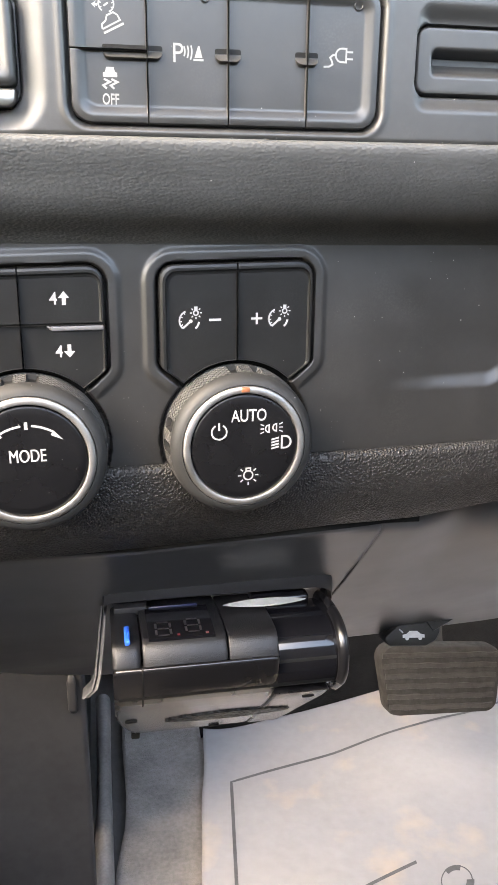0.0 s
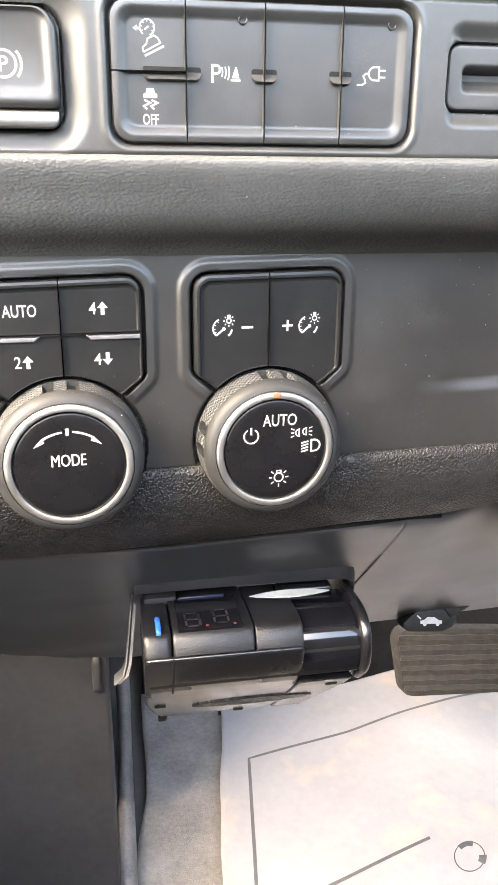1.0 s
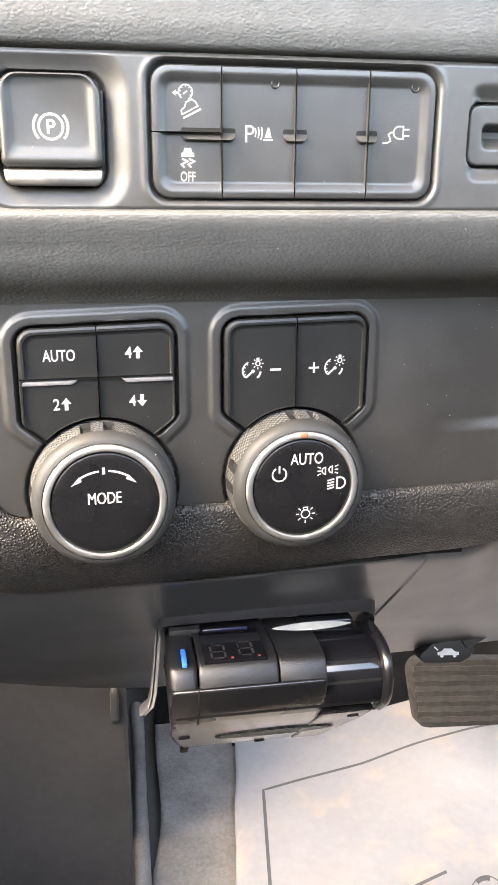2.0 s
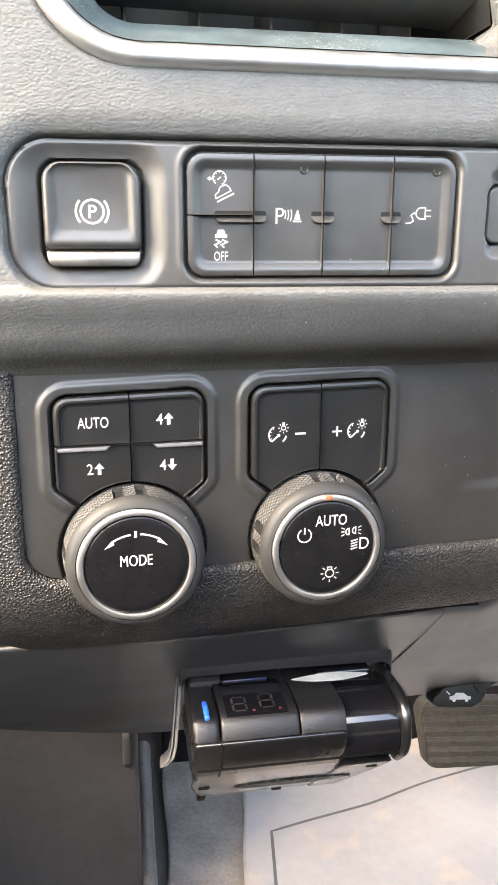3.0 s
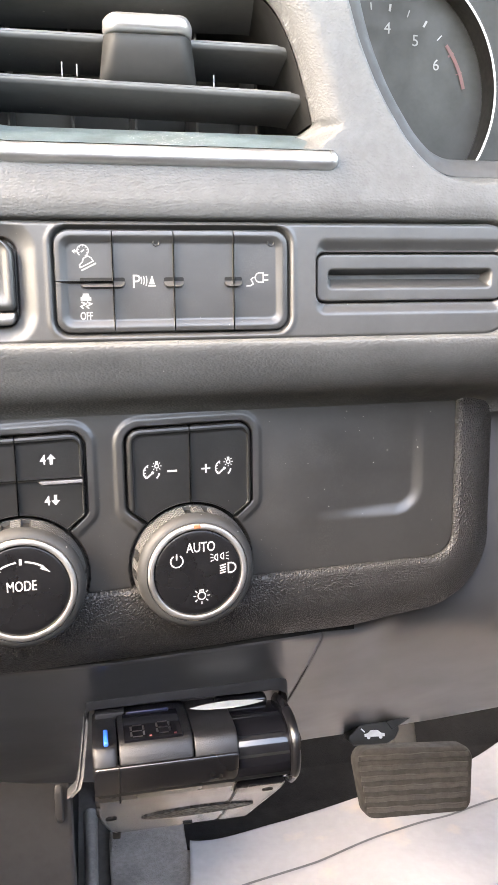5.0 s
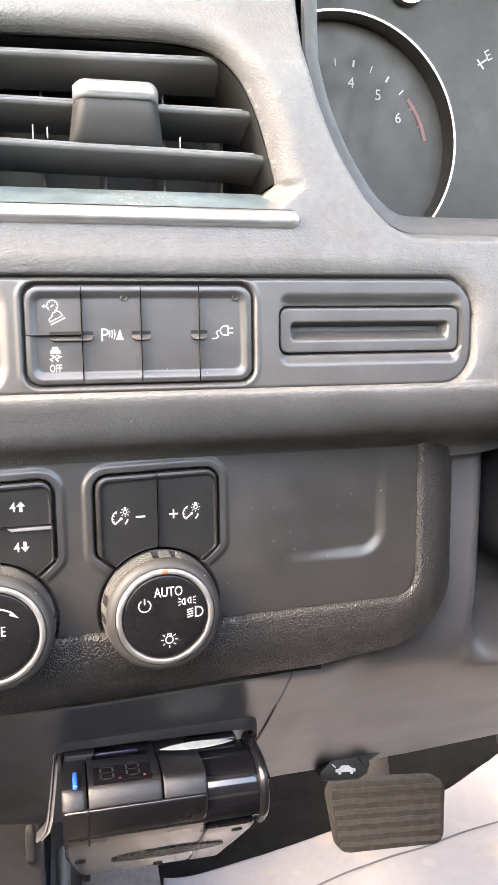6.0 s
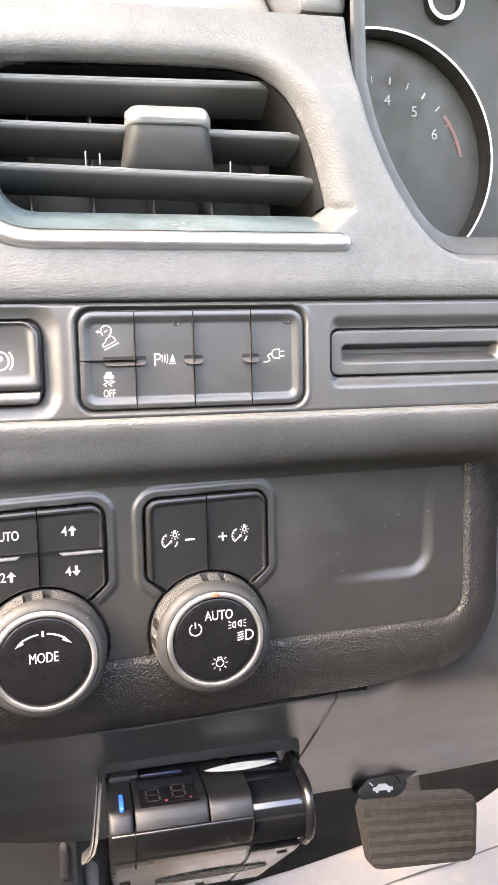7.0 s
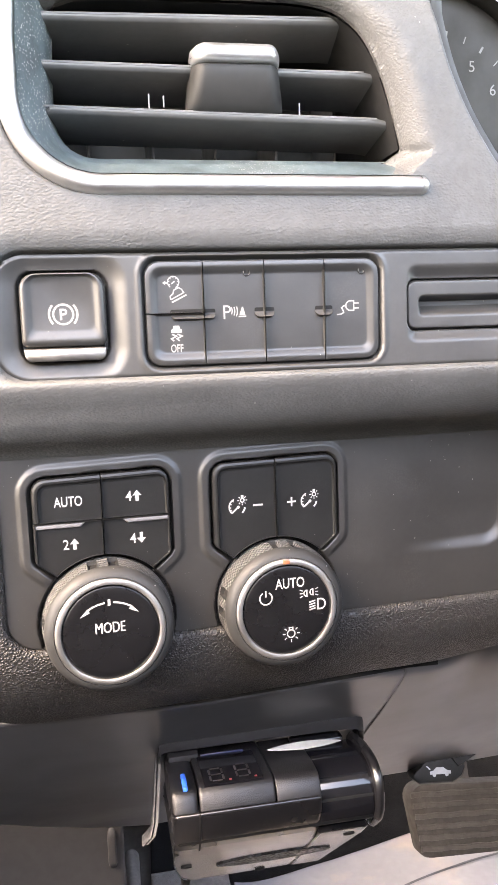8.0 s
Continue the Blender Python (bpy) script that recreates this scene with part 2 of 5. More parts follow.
def sheet(name, P, keep, material, thick=0.0, parent=None, sharp=60, depth=0.0):
    """A moulded sheet from a grid of points P (rows, columns, 3); keep masks its faces."""
    r, c = P.shape[:2]
    idx = np.arange(r * c).reshape(r, c)
    q = np.stack([idx[:-1, :-1], idx[:-1, 1:], idx[1:, 1:], idx[1:, :-1]], -1)
    if keep is not None:
        k = keep[:-1, :-1] & keep[:-1, 1:] & keep[1:, 1:] & keep[1:, :-1]
        q = q[k]
    q = q.reshape(-1, 4)
    used = np.unique(q)
    back = np.full(r * c, -1)
    back[used] = np.arange(len(used))
    q = back[q]
    V = P.reshape(-1, 3)[used]
    if depth:
        # a rear skin and the walls along every free edge
        m = len(V)
        e = np.concatenate([q[:, [i, (i + 1) % 4]] for i in range(4)])
        code = np.minimum(e[:, 0], e[:, 1]) * m + np.maximum(e[:, 0], e[:, 1])
        _, at, count = np.unique(code, return_index=True, return_counts=True)
        rim = e[at[count == 1]]
        V = np.concatenate([V, V + np.array([0, depth, 0])])
        q = np.concatenate([q, q[:, ::-1] + m, np.stack([rim[:, 1], rim[:, 0], rim[:, 0] + m, rim[:, 1] + m], -1)])
    me = bpy.data.meshes.new(name)
    me.vertices.add(len(V))
    me.vertices.foreach_set("co", V.astype(np.float32).ravel())
    me.loops.add(q.size)
    me.loops.foreach_set("vertex_index", q.astype(np.int32).ravel())
    me.polygons.add(len(q))
    me.polygons.foreach_set("loop_start", np.arange(0, q.size, 4, dtype=np.int32))
    me.polygons.foreach_set("loop_total", np.full(len(q), 4, dtype=np.int32))
    me.update(calc_edges=True)
    me.validate()
    ob = new(name, finish(me, material, True, sharp))
    ob.parent = parent
    if thick:
        s = ob.modifiers.new("thickness", "SOLIDIFY")
        s.thickness = thick
        s.offset = -1
    return ob


def field(name, x0, x1, z0, z1, step, depth, material, keep=None, thick=0.0, parent=None):
    xs = np.linspace(x0, x1, int(round((x1 - x0) / step)) + 1)
    zs = np.linspace(z0, z1, int(round((z1 - z0) / step)) + 1)
    X, Z = np.meshgrid(xs, zs)
    Y = depth(X, Z)
    return sheet(name, np.stack([X, Y, Z], -1), keep(X, Z) if keep else None, material, thick, parent)


def offset_poly(pts, ins):
    """Moves each edge of an anticlockwise polygon inwards by its own distance."""
    n = len(pts)
    lines = []
    for i in range(n):
        (ax, ay), (bx, by) = pts[i], pts[(i + 1) % n]
        d = math.hypot(bx - ax, by - ay)
        nx, ny = -(by - ay) / d, (bx - ax) / d
        lines.append((ax + nx * ins[i], ay + ny * ins[i], (bx - ax) / d, (by - ay) / d))
    out = []
    for i in range(n):
        ax, ay, ux, uy = lines[i - 1]
        bx, by, vx, vy = lines[i]
        den = ux * vy - uy * vx
        if abs(den) < 1e-6:
            out.append((bx, by))
        else:
            t = ((bx - ax) * vy - (by - ay) * vx) / den
            out.append((ax + ux * t, ay + uy * t))
    return out


def round_poly(pts, radii, seg=5):
    out = []
    n = len(pts)
    for i in range(n):
        p = Vector(pts[i])
        a = (Vector(pts[i - 1]) - p)
        b = (Vector(pts[(i + 1) % n]) - p)
        la, lb = a.length, b.length
        a.normalize(), b.normalize()
        ang = math.acos(max(-1, min(1, a.dot(b))))
        r = radii[i]
        if r <= 0 or ang > 3.1:
            out += [tuple(p)] * 1 if r < 0 else [tuple(p)]
            continue
        t = min(r / math.tan(ang / 2), 0.49 * la, 0.49 * lb)
        r = t * math.tan(ang / 2)
        mid = (a + b).normalized() * (r / math.sin(ang / 2))
        c = p + mid
        s, e = p + a * t - c, p + b * t - c
        a0, a1 = math.atan2(s.y, s.x), math.atan2(e.y, e.x)
        d = (a1 - a0 + math.pi) % (2 * math.pi) - math.pi
        for k in range(seg + 1):
            q = a0 + d * k / seg
            out.append((c.x + r * math.cos(q), c.y + r * math.sin(q)))
    return out


def rounded(pts, times=2, closed=True):
    """Cuts the corners of an outline into a smooth curve."""
    for _ in range(times):
        out = []
        for (ax, ay), (bx, by) in zip(pts, pts[1:] + pts[:1] if closed else pts[1:]):
            out += [(0.75 * ax + 0.25 * bx, 0.75 * ay + 0.25 * by), (0.25 * ax + 0.75 * bx, 0.25 * ay + 0.75 * by)]
        pts = out if closed else [pts[0]] + out + [pts[-1]]
    return pts


def loft(bm, rings, cap=True, closed=True):
    """Skins rings of (u, v, w): right, up, towards the driver; the last ring is capped."""
    vs = [[bm.verts.new((u, -w, v)) for u, v, w in ring] for ring in rings]
    for a, b in zip(vs, vs[1:]):
        n = len(a)
        for i in range(n if closed else n - 1):
            j = (i + 1) % n
            bm.faces.new((a[i], a[j], b[j], b[i]))
    if cap:
        bm.faces.new(vs[-1])
    return vs


def rect_pts(x0, x1, z0, z1):
    return [(x0, z0), (x1, z0), (x1, z1), (x0, z1)]


def raised(pts, radii, profile, weights=None, seg=5, cap=True):
    """A moulded plate: profile holds (inset, w) steps, scaled at each edge by its weight."""
    bm = bmesh.new()
    weights = weights or [1] * len(pts)
    rings = []
    for inset, w in profile:
        edge = offset_poly(pts, [inset * k for k in weights])
        rad = [max(r - inset * 0.6, 0.12 * MM, inset * 0.5 if r >= 0.0015 else 0) if r > 0 else 0 for r in radii]
        rings.append([(u, v, w) for u, v in round_poly(edge, rad, seg)])
    loft(bm, rings, cap)
    return bm


def revolve(profile, n=96, notch=None, cap=True):
    """profile: (radius, w); notch(angle, w) gives a cut in radius."""
    bm = bmesh.new()
    rings = []
    for r, w in profile:
        ring = []
        for i in range(n):
            a = 2 * math.pi * i / n
            q = r - (notch(a, w) if notch else 0)
            ring.append((q * math.cos(a), q * math.sin(a), w))
        rings.append(ring)
    loft(bm, rings, cap)
    return bm


def prism(profile, x0, x1, bevel=0.0, seg=2):
    """An extrusion along x of a (y, z) outline, with rounded edges."""
    bm = bmesh.new()
    a = [bm.verts.new((x0, y, z)) for y, z in profile]
    b = [bm.verts.new((x1, y, z)) for y, z in profile]
    n = len(a)
    bm.faces.new(a)
    bm.faces.new(b[::-1])
    for i in range(n):
        bm.faces.new((a[i], b[i], b[(i + 1) % n], a[(i + 1) % n]))
    bmesh.ops.recalc_face_normals(bm, faces=bm.faces)
    if bevel:
        bmesh.ops.bevel(bm, geom=bm.edges[:], offset=bevel, segments=seg, profile=0.5, affect="EDGES", clamp_overlap=True)
    return bm


def block(x0, x1, y0, y1, z0, z1, bevel=0.0, seg=2):
    return prism([(y0, z0), (y1, z0), (y1, z1), (y0, z1)], x0, x1, bevel, seg)


def arc(cx, cy, r, a0, a1, n=14):
    return [(cx + r * math.cos(radians(a0 + (a1 - a0) * i / n)), cy + r * math.sin(radians(a0 + (a1 - a0) * i / n))) for i in range(n + 1)]


def ribbon(bm, pts, width, w, closed=False):
    """A printed line with mitred joints, in (u, v) at height w."""
    n = len(pts)
    left, right = [], []
    for i in range(n):
        p = Vector(pts[i])
        if closed or 0 < i < n - 1:
            a, b = (p - Vector(pts[i - 1])).normalized(), (Vector(pts[(i + 1) % n]) - p).normalized()
        elif i == 0:
            a = b = (Vector(pts[1]) - p).normalized()
        else:
            a = b = (p - Vector(pts[i - 1])).normalized()
        t = a + b
        t = t.normalized() if t.length > 1e-6 else a
        nrm = Vector((-t.y, t.x))
        h = width / 2 / max(0.45, nrm.dot(Vector((-a.y, a.x))))
        left.append(p + nrm * h)
        right.append(p - nrm * h)
    lv = [bm.verts.new((p.x, -w, p.y)) for p in left]
    rv = [bm.verts.new((p.x, -w, p.y)) for p in right]
    for i in range(n if closed else n - 1):
        j = (i + 1) % n
        bm.faces.new((rv[i], rv[j], lv[j], lv[i]))


def legend(parent, lines=(), shapes=(), w=0.0, material=None, name="legend", turn=0.0, at=(0, 0), size=1.0):
    """Printed marks in millimetres about a centre: lines of (points, width[, closed]) and filled shapes."""
    bm = bmesh.new()
    c, s = math.cos(radians(turn)), math.sin(radians(turn))

    def put(p):
        x, y = p[0] * size * MM, p[1] * size * MM
        return (at[0] + x * c - y * s, at[1] + x * s + y * c)

    k = 0
    for line in lines:
        ribbon(bm, [put(p) for p in line[0]], line[1] * size * MM, w + k * 4e-6, len(line) > 2 and line[2])
        k += 1
    for shape in shapes:
        bm.faces.new([bm.verts.new((put(p)[0], -(w + k * 4e-6), put(p)[1])) for p in shape])
        k += 1
    me = bpy.data.meshes.new(name)
    bm.to_mesh(me)
    bm.free()
    for poly in me.polygons:
        if poly.normal.y > 0:
            poly.flip()
    ob = new(name, finish(me, material or PRINT, False))
    ob.parent = parent
    return ob


def lettering(text, parent, u, v, w, height, narrow=0.86, material=None, name="legend", turn=0.0, bold=0.0):
    cu = bpy.data.curves.new(name, "FONT")
    cu.body = text
    cu.size = 1.0
    cu.align_x, cu.align_y = "CENTER", "CENTER"
    cu.offset = bold
    cu.resolution_u = 4
    tmp = bpy.data.objects.new(name, cu)
    scene.collection.objects.link(tmp)
    me = bpy.data.meshes.new_from_object(tmp.evaluated_get(bpy.context.evaluated_depsgraph_get()))
    bpy.data.objects.remove(tmp)
    ys = [q.co.y for q in me.vertices]
    xs = [q.co.x for q in me.vertices]
    k = height / (max(ys) - min(ys))
    mx, my = (max(xs) + min(xs)) / 2, (max(ys) + min(ys)) / 2
    c, s = math.cos(radians(turn)), math.sin(radians(turn))
    for q in me.vertices:
        x, y = (q.co.x - mx) * k * narrow, (q.co.y - my) * k
        q.co = (u + x * c - y * s, -w, v + x * s + y * c)
    me.materials.clear()
    ob = new(name, finish(me, material or PRINT, False))
    ob.parent = parent
    return ob


# ---------------------------------------------------------------- dashboard fascia
def panel_y(x):
    """Depth of the switch panel, which is turned slightly away."""
    return 0.2265 + 0.075 * x


VENT_HOLE = [(0.0555, 0.684), (0.0475, 0.7165), (0.042, 0.731), (0.035, 0.742), (0.026, 0.7495), (0.014, 0.7525), (-0.004, 0.7532),
             (-0.07, 0.7515), (-0.084, 0.748), (-0.091, 0.738), (-0.0935, 0.725), (-0.0935, 0.710), (-0.0905, 0.700), (-0.084, 0.690), (-0.074, 0.6845), (-0.064, 0.6835)]
CLUSTER_HOLE = [(0.0575, 0.90), (0.0577, 0.752), (0.0602, 0.740), (0.0643, 0.7266), (0.0698, 0.7143), (0.0742, 0.7063), (0.079, 0.699), (0.0835, 0.6925), (0.0883, 0.6873),
                (0.094, 0.6825), (0.1015, 0.679), (0.11, 0.678), (0.40, 0.678), (0.40, 0.90)]
VENT_HOLE, CLUSTER_HOLE = rounded(VENT_HOLE, 2), rounded(CLUSTER_HOLE, 2)


def vent_free(x, z):
    """1 along the vent's upper and right-hand edges, where the fascia rolls in with no chrome."""
    side = smooth_step(-0.02, 0.02, x) * smooth_step(0.689, 0.699, z)
    return np.maximum(side, smooth_step(0.735, 0.748, z) * smooth_step(-0.088, -0.070, x))


INSERT = (-0.1025, 0.1305, 0.6180, 0.6612, 0.0135)


def fascia():
    xs = np.arange(-0.20, 0.3001, 0.0007)
    zs = np.arange(0.7685, 0.6195, -0.0007)
    front = [(0.199, z) for z in zs]
    # top roll, then the padded lip below the insert
    top = [(0.2400, 0.7755), (0.2300, 0.7750), (0.2210, 0.7737), (0.2130, 0.7722), (0.2070, 0.7708), (0.2025, 0.7698)]
    lip = [(0.1990, 0.6190), (0.1978, 0.6184), (0.1971, 0.6177), (0.1968, 0.6168), (0.1969, 0.6158), (0.1973, 0.6145), (0.1980, 0.6130), (0.1990, 0.6112), (0.2003, 0.6094),
           (0.2019, 0.6076), (0.2038, 0.6058), (0.2060, 0.6040), (0.2084, 0.6023), (0.2110, 0.6007), (0.2138, 0.5992), (0.2168, 0.5978), (0.2198, 0.5964), (0.2228, 0.5948),
           (0.2255, 0.5930), (0.2278, 0.5912), (0.2300, 0.5895), (0.2315, 0.5870), (0.2320, 0.5840)]
    prof = np.array(top + front + lip)[::-1]
    Y0, Z = prof[:, 0][:, None], prof[:, 1][:, None]
    X = np.tile(xs, (len(prof), 1))
    Z = np.tile(Z, (1, len(xs)))
    Y = np.tile(Y0, (1, len(xs)))
    Z = Z - 0.0036 * smooth_step(0.612, 0.600, Z)
    low = np.clip((Y - 0.200) / 0.030, 0, 1.2) * (Z < 0.606)
    Y = np.where(Z < 0.606, 0.200 + low * (panel_y(X) + 0.0035 - 0.200) * 0.97 + np.minimum(Y - 0.200, 0), Y)
    # the fascia leans back a little above the vent, and falls away beside the column
    Y = Y + 0.010 * smooth_step(0.735, 0.772, Z)
    Y = Y + 0.05 * smooth_step(0.140, 0.235, X) ** 1.3
    vent = poly_sdf(X, Z, VENT_HOLE)
    cl = poly_sdf(X, Z, CLUSTER_HOLE)
    free = vent_free(X, Z)
    vent = vent - 0.0022 * free
    X, Z, vent = clean_edge(X, Z, vent, -0.0062, 0.0008)
    X, Z, cl = clean_edge(X, Z, cl, -0.0050, 0.0008)
    turn = np.clip((0.0035 - vent) / 0.0100, 0, 1)
    roll = 0.0125 * (1 - np.sqrt(1 - 0.97 * turn ** 2))
    Y = Y + (1 - free) * 0.026 * smooth_step(0.0035, -0.0085, vent) ** 0.9 + free * roll
    Y = Y + 0.020 * smooth_step(0.003, -0.005, cl)
    ins = rect_sdf(X, Z, *INSERT)
    in_front = Z > 0.6182
    Y = Y + np.where(in_front, 0.0065 * smooth_step(0.0016, -0.0014, ins), 0)
    # the fascia turns in softly above and beside the insert
    Y = Y + 0.0029 * np.clip(1 - np.maximum(ins, 0) / 0.0085, 0, 1) ** 2 * smooth_step(0.622, 0.645, Z) * (Z < 0.69)
    keep = (vent > -0.00621) & (cl > -0.00501) & ~((ins < -0.0024) & in_front)
    P = np.stack([X, Y, Z], -1)
    ob = sheet("dash_fascia", P, keep, HIDE, sharp=70, depth=0.002)
    return tagged(ob, "dark grey leather-grained dashboard fascia with a padded lip", "dashboard", kind="structure")


fascia()


def insert_panel():
    x0, x1, z0, z1, r = INSERT

    def depth(X, Z):
        Y = np.full(X.shape, 0.2022)
        # a bowl that falls towards the parking brake switch, then the gap round it
        key = rect_sdf(X, Z, -0.0928, -0.0626, 0.6243, 0.6556, 0.0052)
        fall = np.clip(1 - key / 0.0072, 0, 1)
        Y = Y + 0.0029 * (0.45 * fall + 0.55 * fall * fall * (3 - 2 * fall)) + 0.0040 * smooth_step(0.0004, -0.0003, key)
        bank = rect_sdf(X, Z, -0.0505, 0.0374, 0.6206, 0.6594, 0.0060)
        Y = Y + 0.0030 * smooth_step(0.0004, -0.0009, bank) - 0.0004 * np.exp(-((bank - 0.0012) / 0.0009) ** 2)
        slot = rect_sdf(X, Z, 0.0474, 0.1258, 0.6312, 0.6502, 0.0035)
        tall = rect_sdf(X, Z, 0.0474, 0.1258, 0.6268, 0.6552, 0.004)
        Y = Y + 0.0024 * smooth_step(0.0004, -0.0048, tall)
        Y = Y + 0.0050 * smooth_step(0.0002, -0.0008, slot)
        return Y

    X, Z = np.meshgrid(np.arange(x0 - 0.0015, x1 + 0.0015, 0.0005), np.arange(z0 - 0.0015, z1 + 0.0015, 0.0005))
    X, Z, outer = clean_edge(X, Z, rect_sdf(X, Z, x0, x1, z0, z1, r), 0.0, 0.0006)
    bank = rect_sdf(X, Z, -0.0505, 0.0374, 0.6206, 0.6594, 0.0060)
    Y = depth(X, Z) + 0.0010 * smooth_step(-0.0012, 0.0, outer)
    ob = sheet("switch_insert", np.stack([X, Y, Z], -1), (outer < 0.00001) & (bank > -0.004), SATIN, 0.0015)
    return tagged(ob, "smooth dark grey switch insert panel set in the dashboard", "trim panel", kind="structure")


insert_panel()


# ---------------------------------------------------------------- parking brake switch
BRONZE = material("worn_silver_lip", (0.21, 0.195, 0.178), 0.34, metal=1.0, mottle=0.15)


def parking_brake():
    root = thing("parking_brake_switch", pose(-0.0777, 0.2040, 0.6402), "dark grey parking brake switch with a silver lip", "switch")
    w, h0, h1 = 0.0143, -0.0104, 0.0147
    pts = rect_pts(-w, w, h0, h1)
    bm = raised(pts, [0.0022, 0.0022, 0.0058, 0.0058],
                [(0, -0.004), (0, 0.0018), (0.0005, 0.0027), (0.0013, 0.0032), (0.0024, 0.0033), (0.0036, 0.0029), (0.0048, 0.0024), (0.0058, 0.0022)],
                [1.0, 0.72, 0.25, 0.72])
    key = part("key", bm, KEY_GREY, root)
    lip = [(-w + 0.0003, h0 - 0.0003), (-w + 0.0009, h0 - 0.0049), (w - 0.0006, h0 - 0.0049), (w - 0.0002, h0 - 0.0003)]
    bm = raised(lip, [0.0006, 0.0040, 0.0040, 0.0006], [(0, -0.004), (0, 0.0022), (0.0003, 0.0028), (0.0008, 0.0030)])
    for v in bm.verts:
        if v.co.y < -0.001:
            v.co.y -= 0.10 * (h0 - v.co.z)
    part("lip", bm, BRONZE, root, "satin silver lip")
    legend(key, [(arc(0, 0, 3.35, 0, 360, 40)[:-1], 0.72, True), (arc(0, 0, 4.75, -42, 42, 14), 0.75), (arc(0, 0, 4.75, 138, 222, 14), 0.75)], w=0.00226, at=(0, 0.0006), material=PRINT_SOFT)
    lettering("P", key, 0.0001, 0.0006, 0.00226, 0.0039, 1.0, PRINT_SOFT, bold=0.02)


parking_brake()


# ---------------------------------------------------------------- bank of six switches
def arrow_up(h=3.4, flip=1, x=0.0):
    return [(x - 0.6, -h / 2 * flip), (x + 0.6, -h / 2 * flip), (x + 0.6, 0.05 * flip), (x + 1.75, 0.05 * flip), (x, h / 2 * flip), (x - 1.75, 0.05 * flip), (x - 0.6, 0.05 * flip)][::flip]


def switch_bank():
    root = thing("switch_bank", pose(-0.0064, 0.2052, 0.6408), "row of dark grey dashboard push buttons with white symbols", "switch")
    part("base", block(-0.0442, 0.0442, 0, 0.003, -0.0207, 0.0196, 0.0005), GAP, root, "black base in the gaps")
    prof = [(0.00012, 0.0), (0.00012, 0.0021), (0.00045, 0.0026), (0.0016, 0.0029), (0.0026, 0.0028), (0.0040, 0.0016), (0.0048, 0.0014), (0.0052, 0.0014)]
    xs = [-0.0434, -0.0225, -0.0004, 0.0219, 0.0430]
    z0, zm, z1 = -0.0194, -0.0008, 0.0176
    top_w = 0.0014
    cells = [("button", xs[0], xs[1], zm, z1, (0.03, 0.03, 1, 1), (0.2, 0.2, 0.2, 5.2)),
             ("button", xs[0], xs[1], z0, zm, (1, 0.03, 0.03, 1), (5.2, 0.2, 0.2, 0.2))]
    for k in range(1, 4):
        cells.append(("button", xs[k], xs[k + 1], z0, z1, (1, 1 if k == 3 else 0.03, 1, 0.03), (0.2, 5.2 if k == 3 else 0.2, 5.2 if k == 3 else 0.2, 0.2)))
    keys = []
    g = 0.00016
    for name, a, b, c, d, wts, rad in cells:
        bm = raised(rect_pts(a + g, b - g, c + g, d - g), [r * MM for r in rad], prof, list(wts), 4)
        keys.append(part(name, bm, KEY_GREY, root))
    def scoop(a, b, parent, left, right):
        """Half a thumb notch at a seam: black shade plate above, paler lit wedge below."""
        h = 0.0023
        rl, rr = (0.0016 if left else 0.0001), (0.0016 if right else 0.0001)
        # flat plate; its black stands for the shade in the notch
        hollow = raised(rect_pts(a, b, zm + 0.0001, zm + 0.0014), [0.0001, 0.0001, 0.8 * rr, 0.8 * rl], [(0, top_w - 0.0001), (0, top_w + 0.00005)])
        part("notch_shade", hollow, GAP, parent, "black plate painted as shade in the finger notch")
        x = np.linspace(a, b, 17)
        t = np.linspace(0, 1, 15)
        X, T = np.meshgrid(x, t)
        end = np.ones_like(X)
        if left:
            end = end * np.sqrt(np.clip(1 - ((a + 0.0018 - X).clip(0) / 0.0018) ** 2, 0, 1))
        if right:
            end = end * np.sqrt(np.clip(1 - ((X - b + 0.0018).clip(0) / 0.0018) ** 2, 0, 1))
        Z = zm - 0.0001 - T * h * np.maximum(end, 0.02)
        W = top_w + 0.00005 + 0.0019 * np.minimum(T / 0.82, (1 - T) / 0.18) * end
        # paler than the keys, so that the slope looks lit
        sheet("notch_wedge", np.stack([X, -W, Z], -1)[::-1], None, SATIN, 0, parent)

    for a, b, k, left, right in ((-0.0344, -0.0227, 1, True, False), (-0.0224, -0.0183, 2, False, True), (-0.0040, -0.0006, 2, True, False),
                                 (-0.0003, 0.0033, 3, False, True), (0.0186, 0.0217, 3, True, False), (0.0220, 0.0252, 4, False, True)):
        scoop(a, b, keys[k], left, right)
    W = top_w + 0.00004
    # hill descent: dial over a car on a slope
    ticks = [([(2.0 * math.cos(radians(q)), 2.0 * math.sin(radians(q))), (1.45 * math.cos(radians(q)), 1.45 * math.sin(radians(q)))], 0.3) for q in range(-30, 211, 40)]
    legend(keys[0], [(arc(0, 0, 2.1, -70, 235, 26), 0.42)] + ticks + [([(-0.7, -0.6), (0.5, 0.3)], 0.5)], w=W, material=PRINT_SOFT, at=(-0.0329, 0.0102), size=0.95)
    legend(keys[0], shapes=[[(-3.9, 0.0), (-2.6, 0.8), (-2.9, 0.25), (-2.2, 0.2), (-2.3, -0.5), (-3.0, -0.3), (-2.8, -0.9)]], w=W, material=PRINT_SOFT, at=(-0.0329, 0.0100))
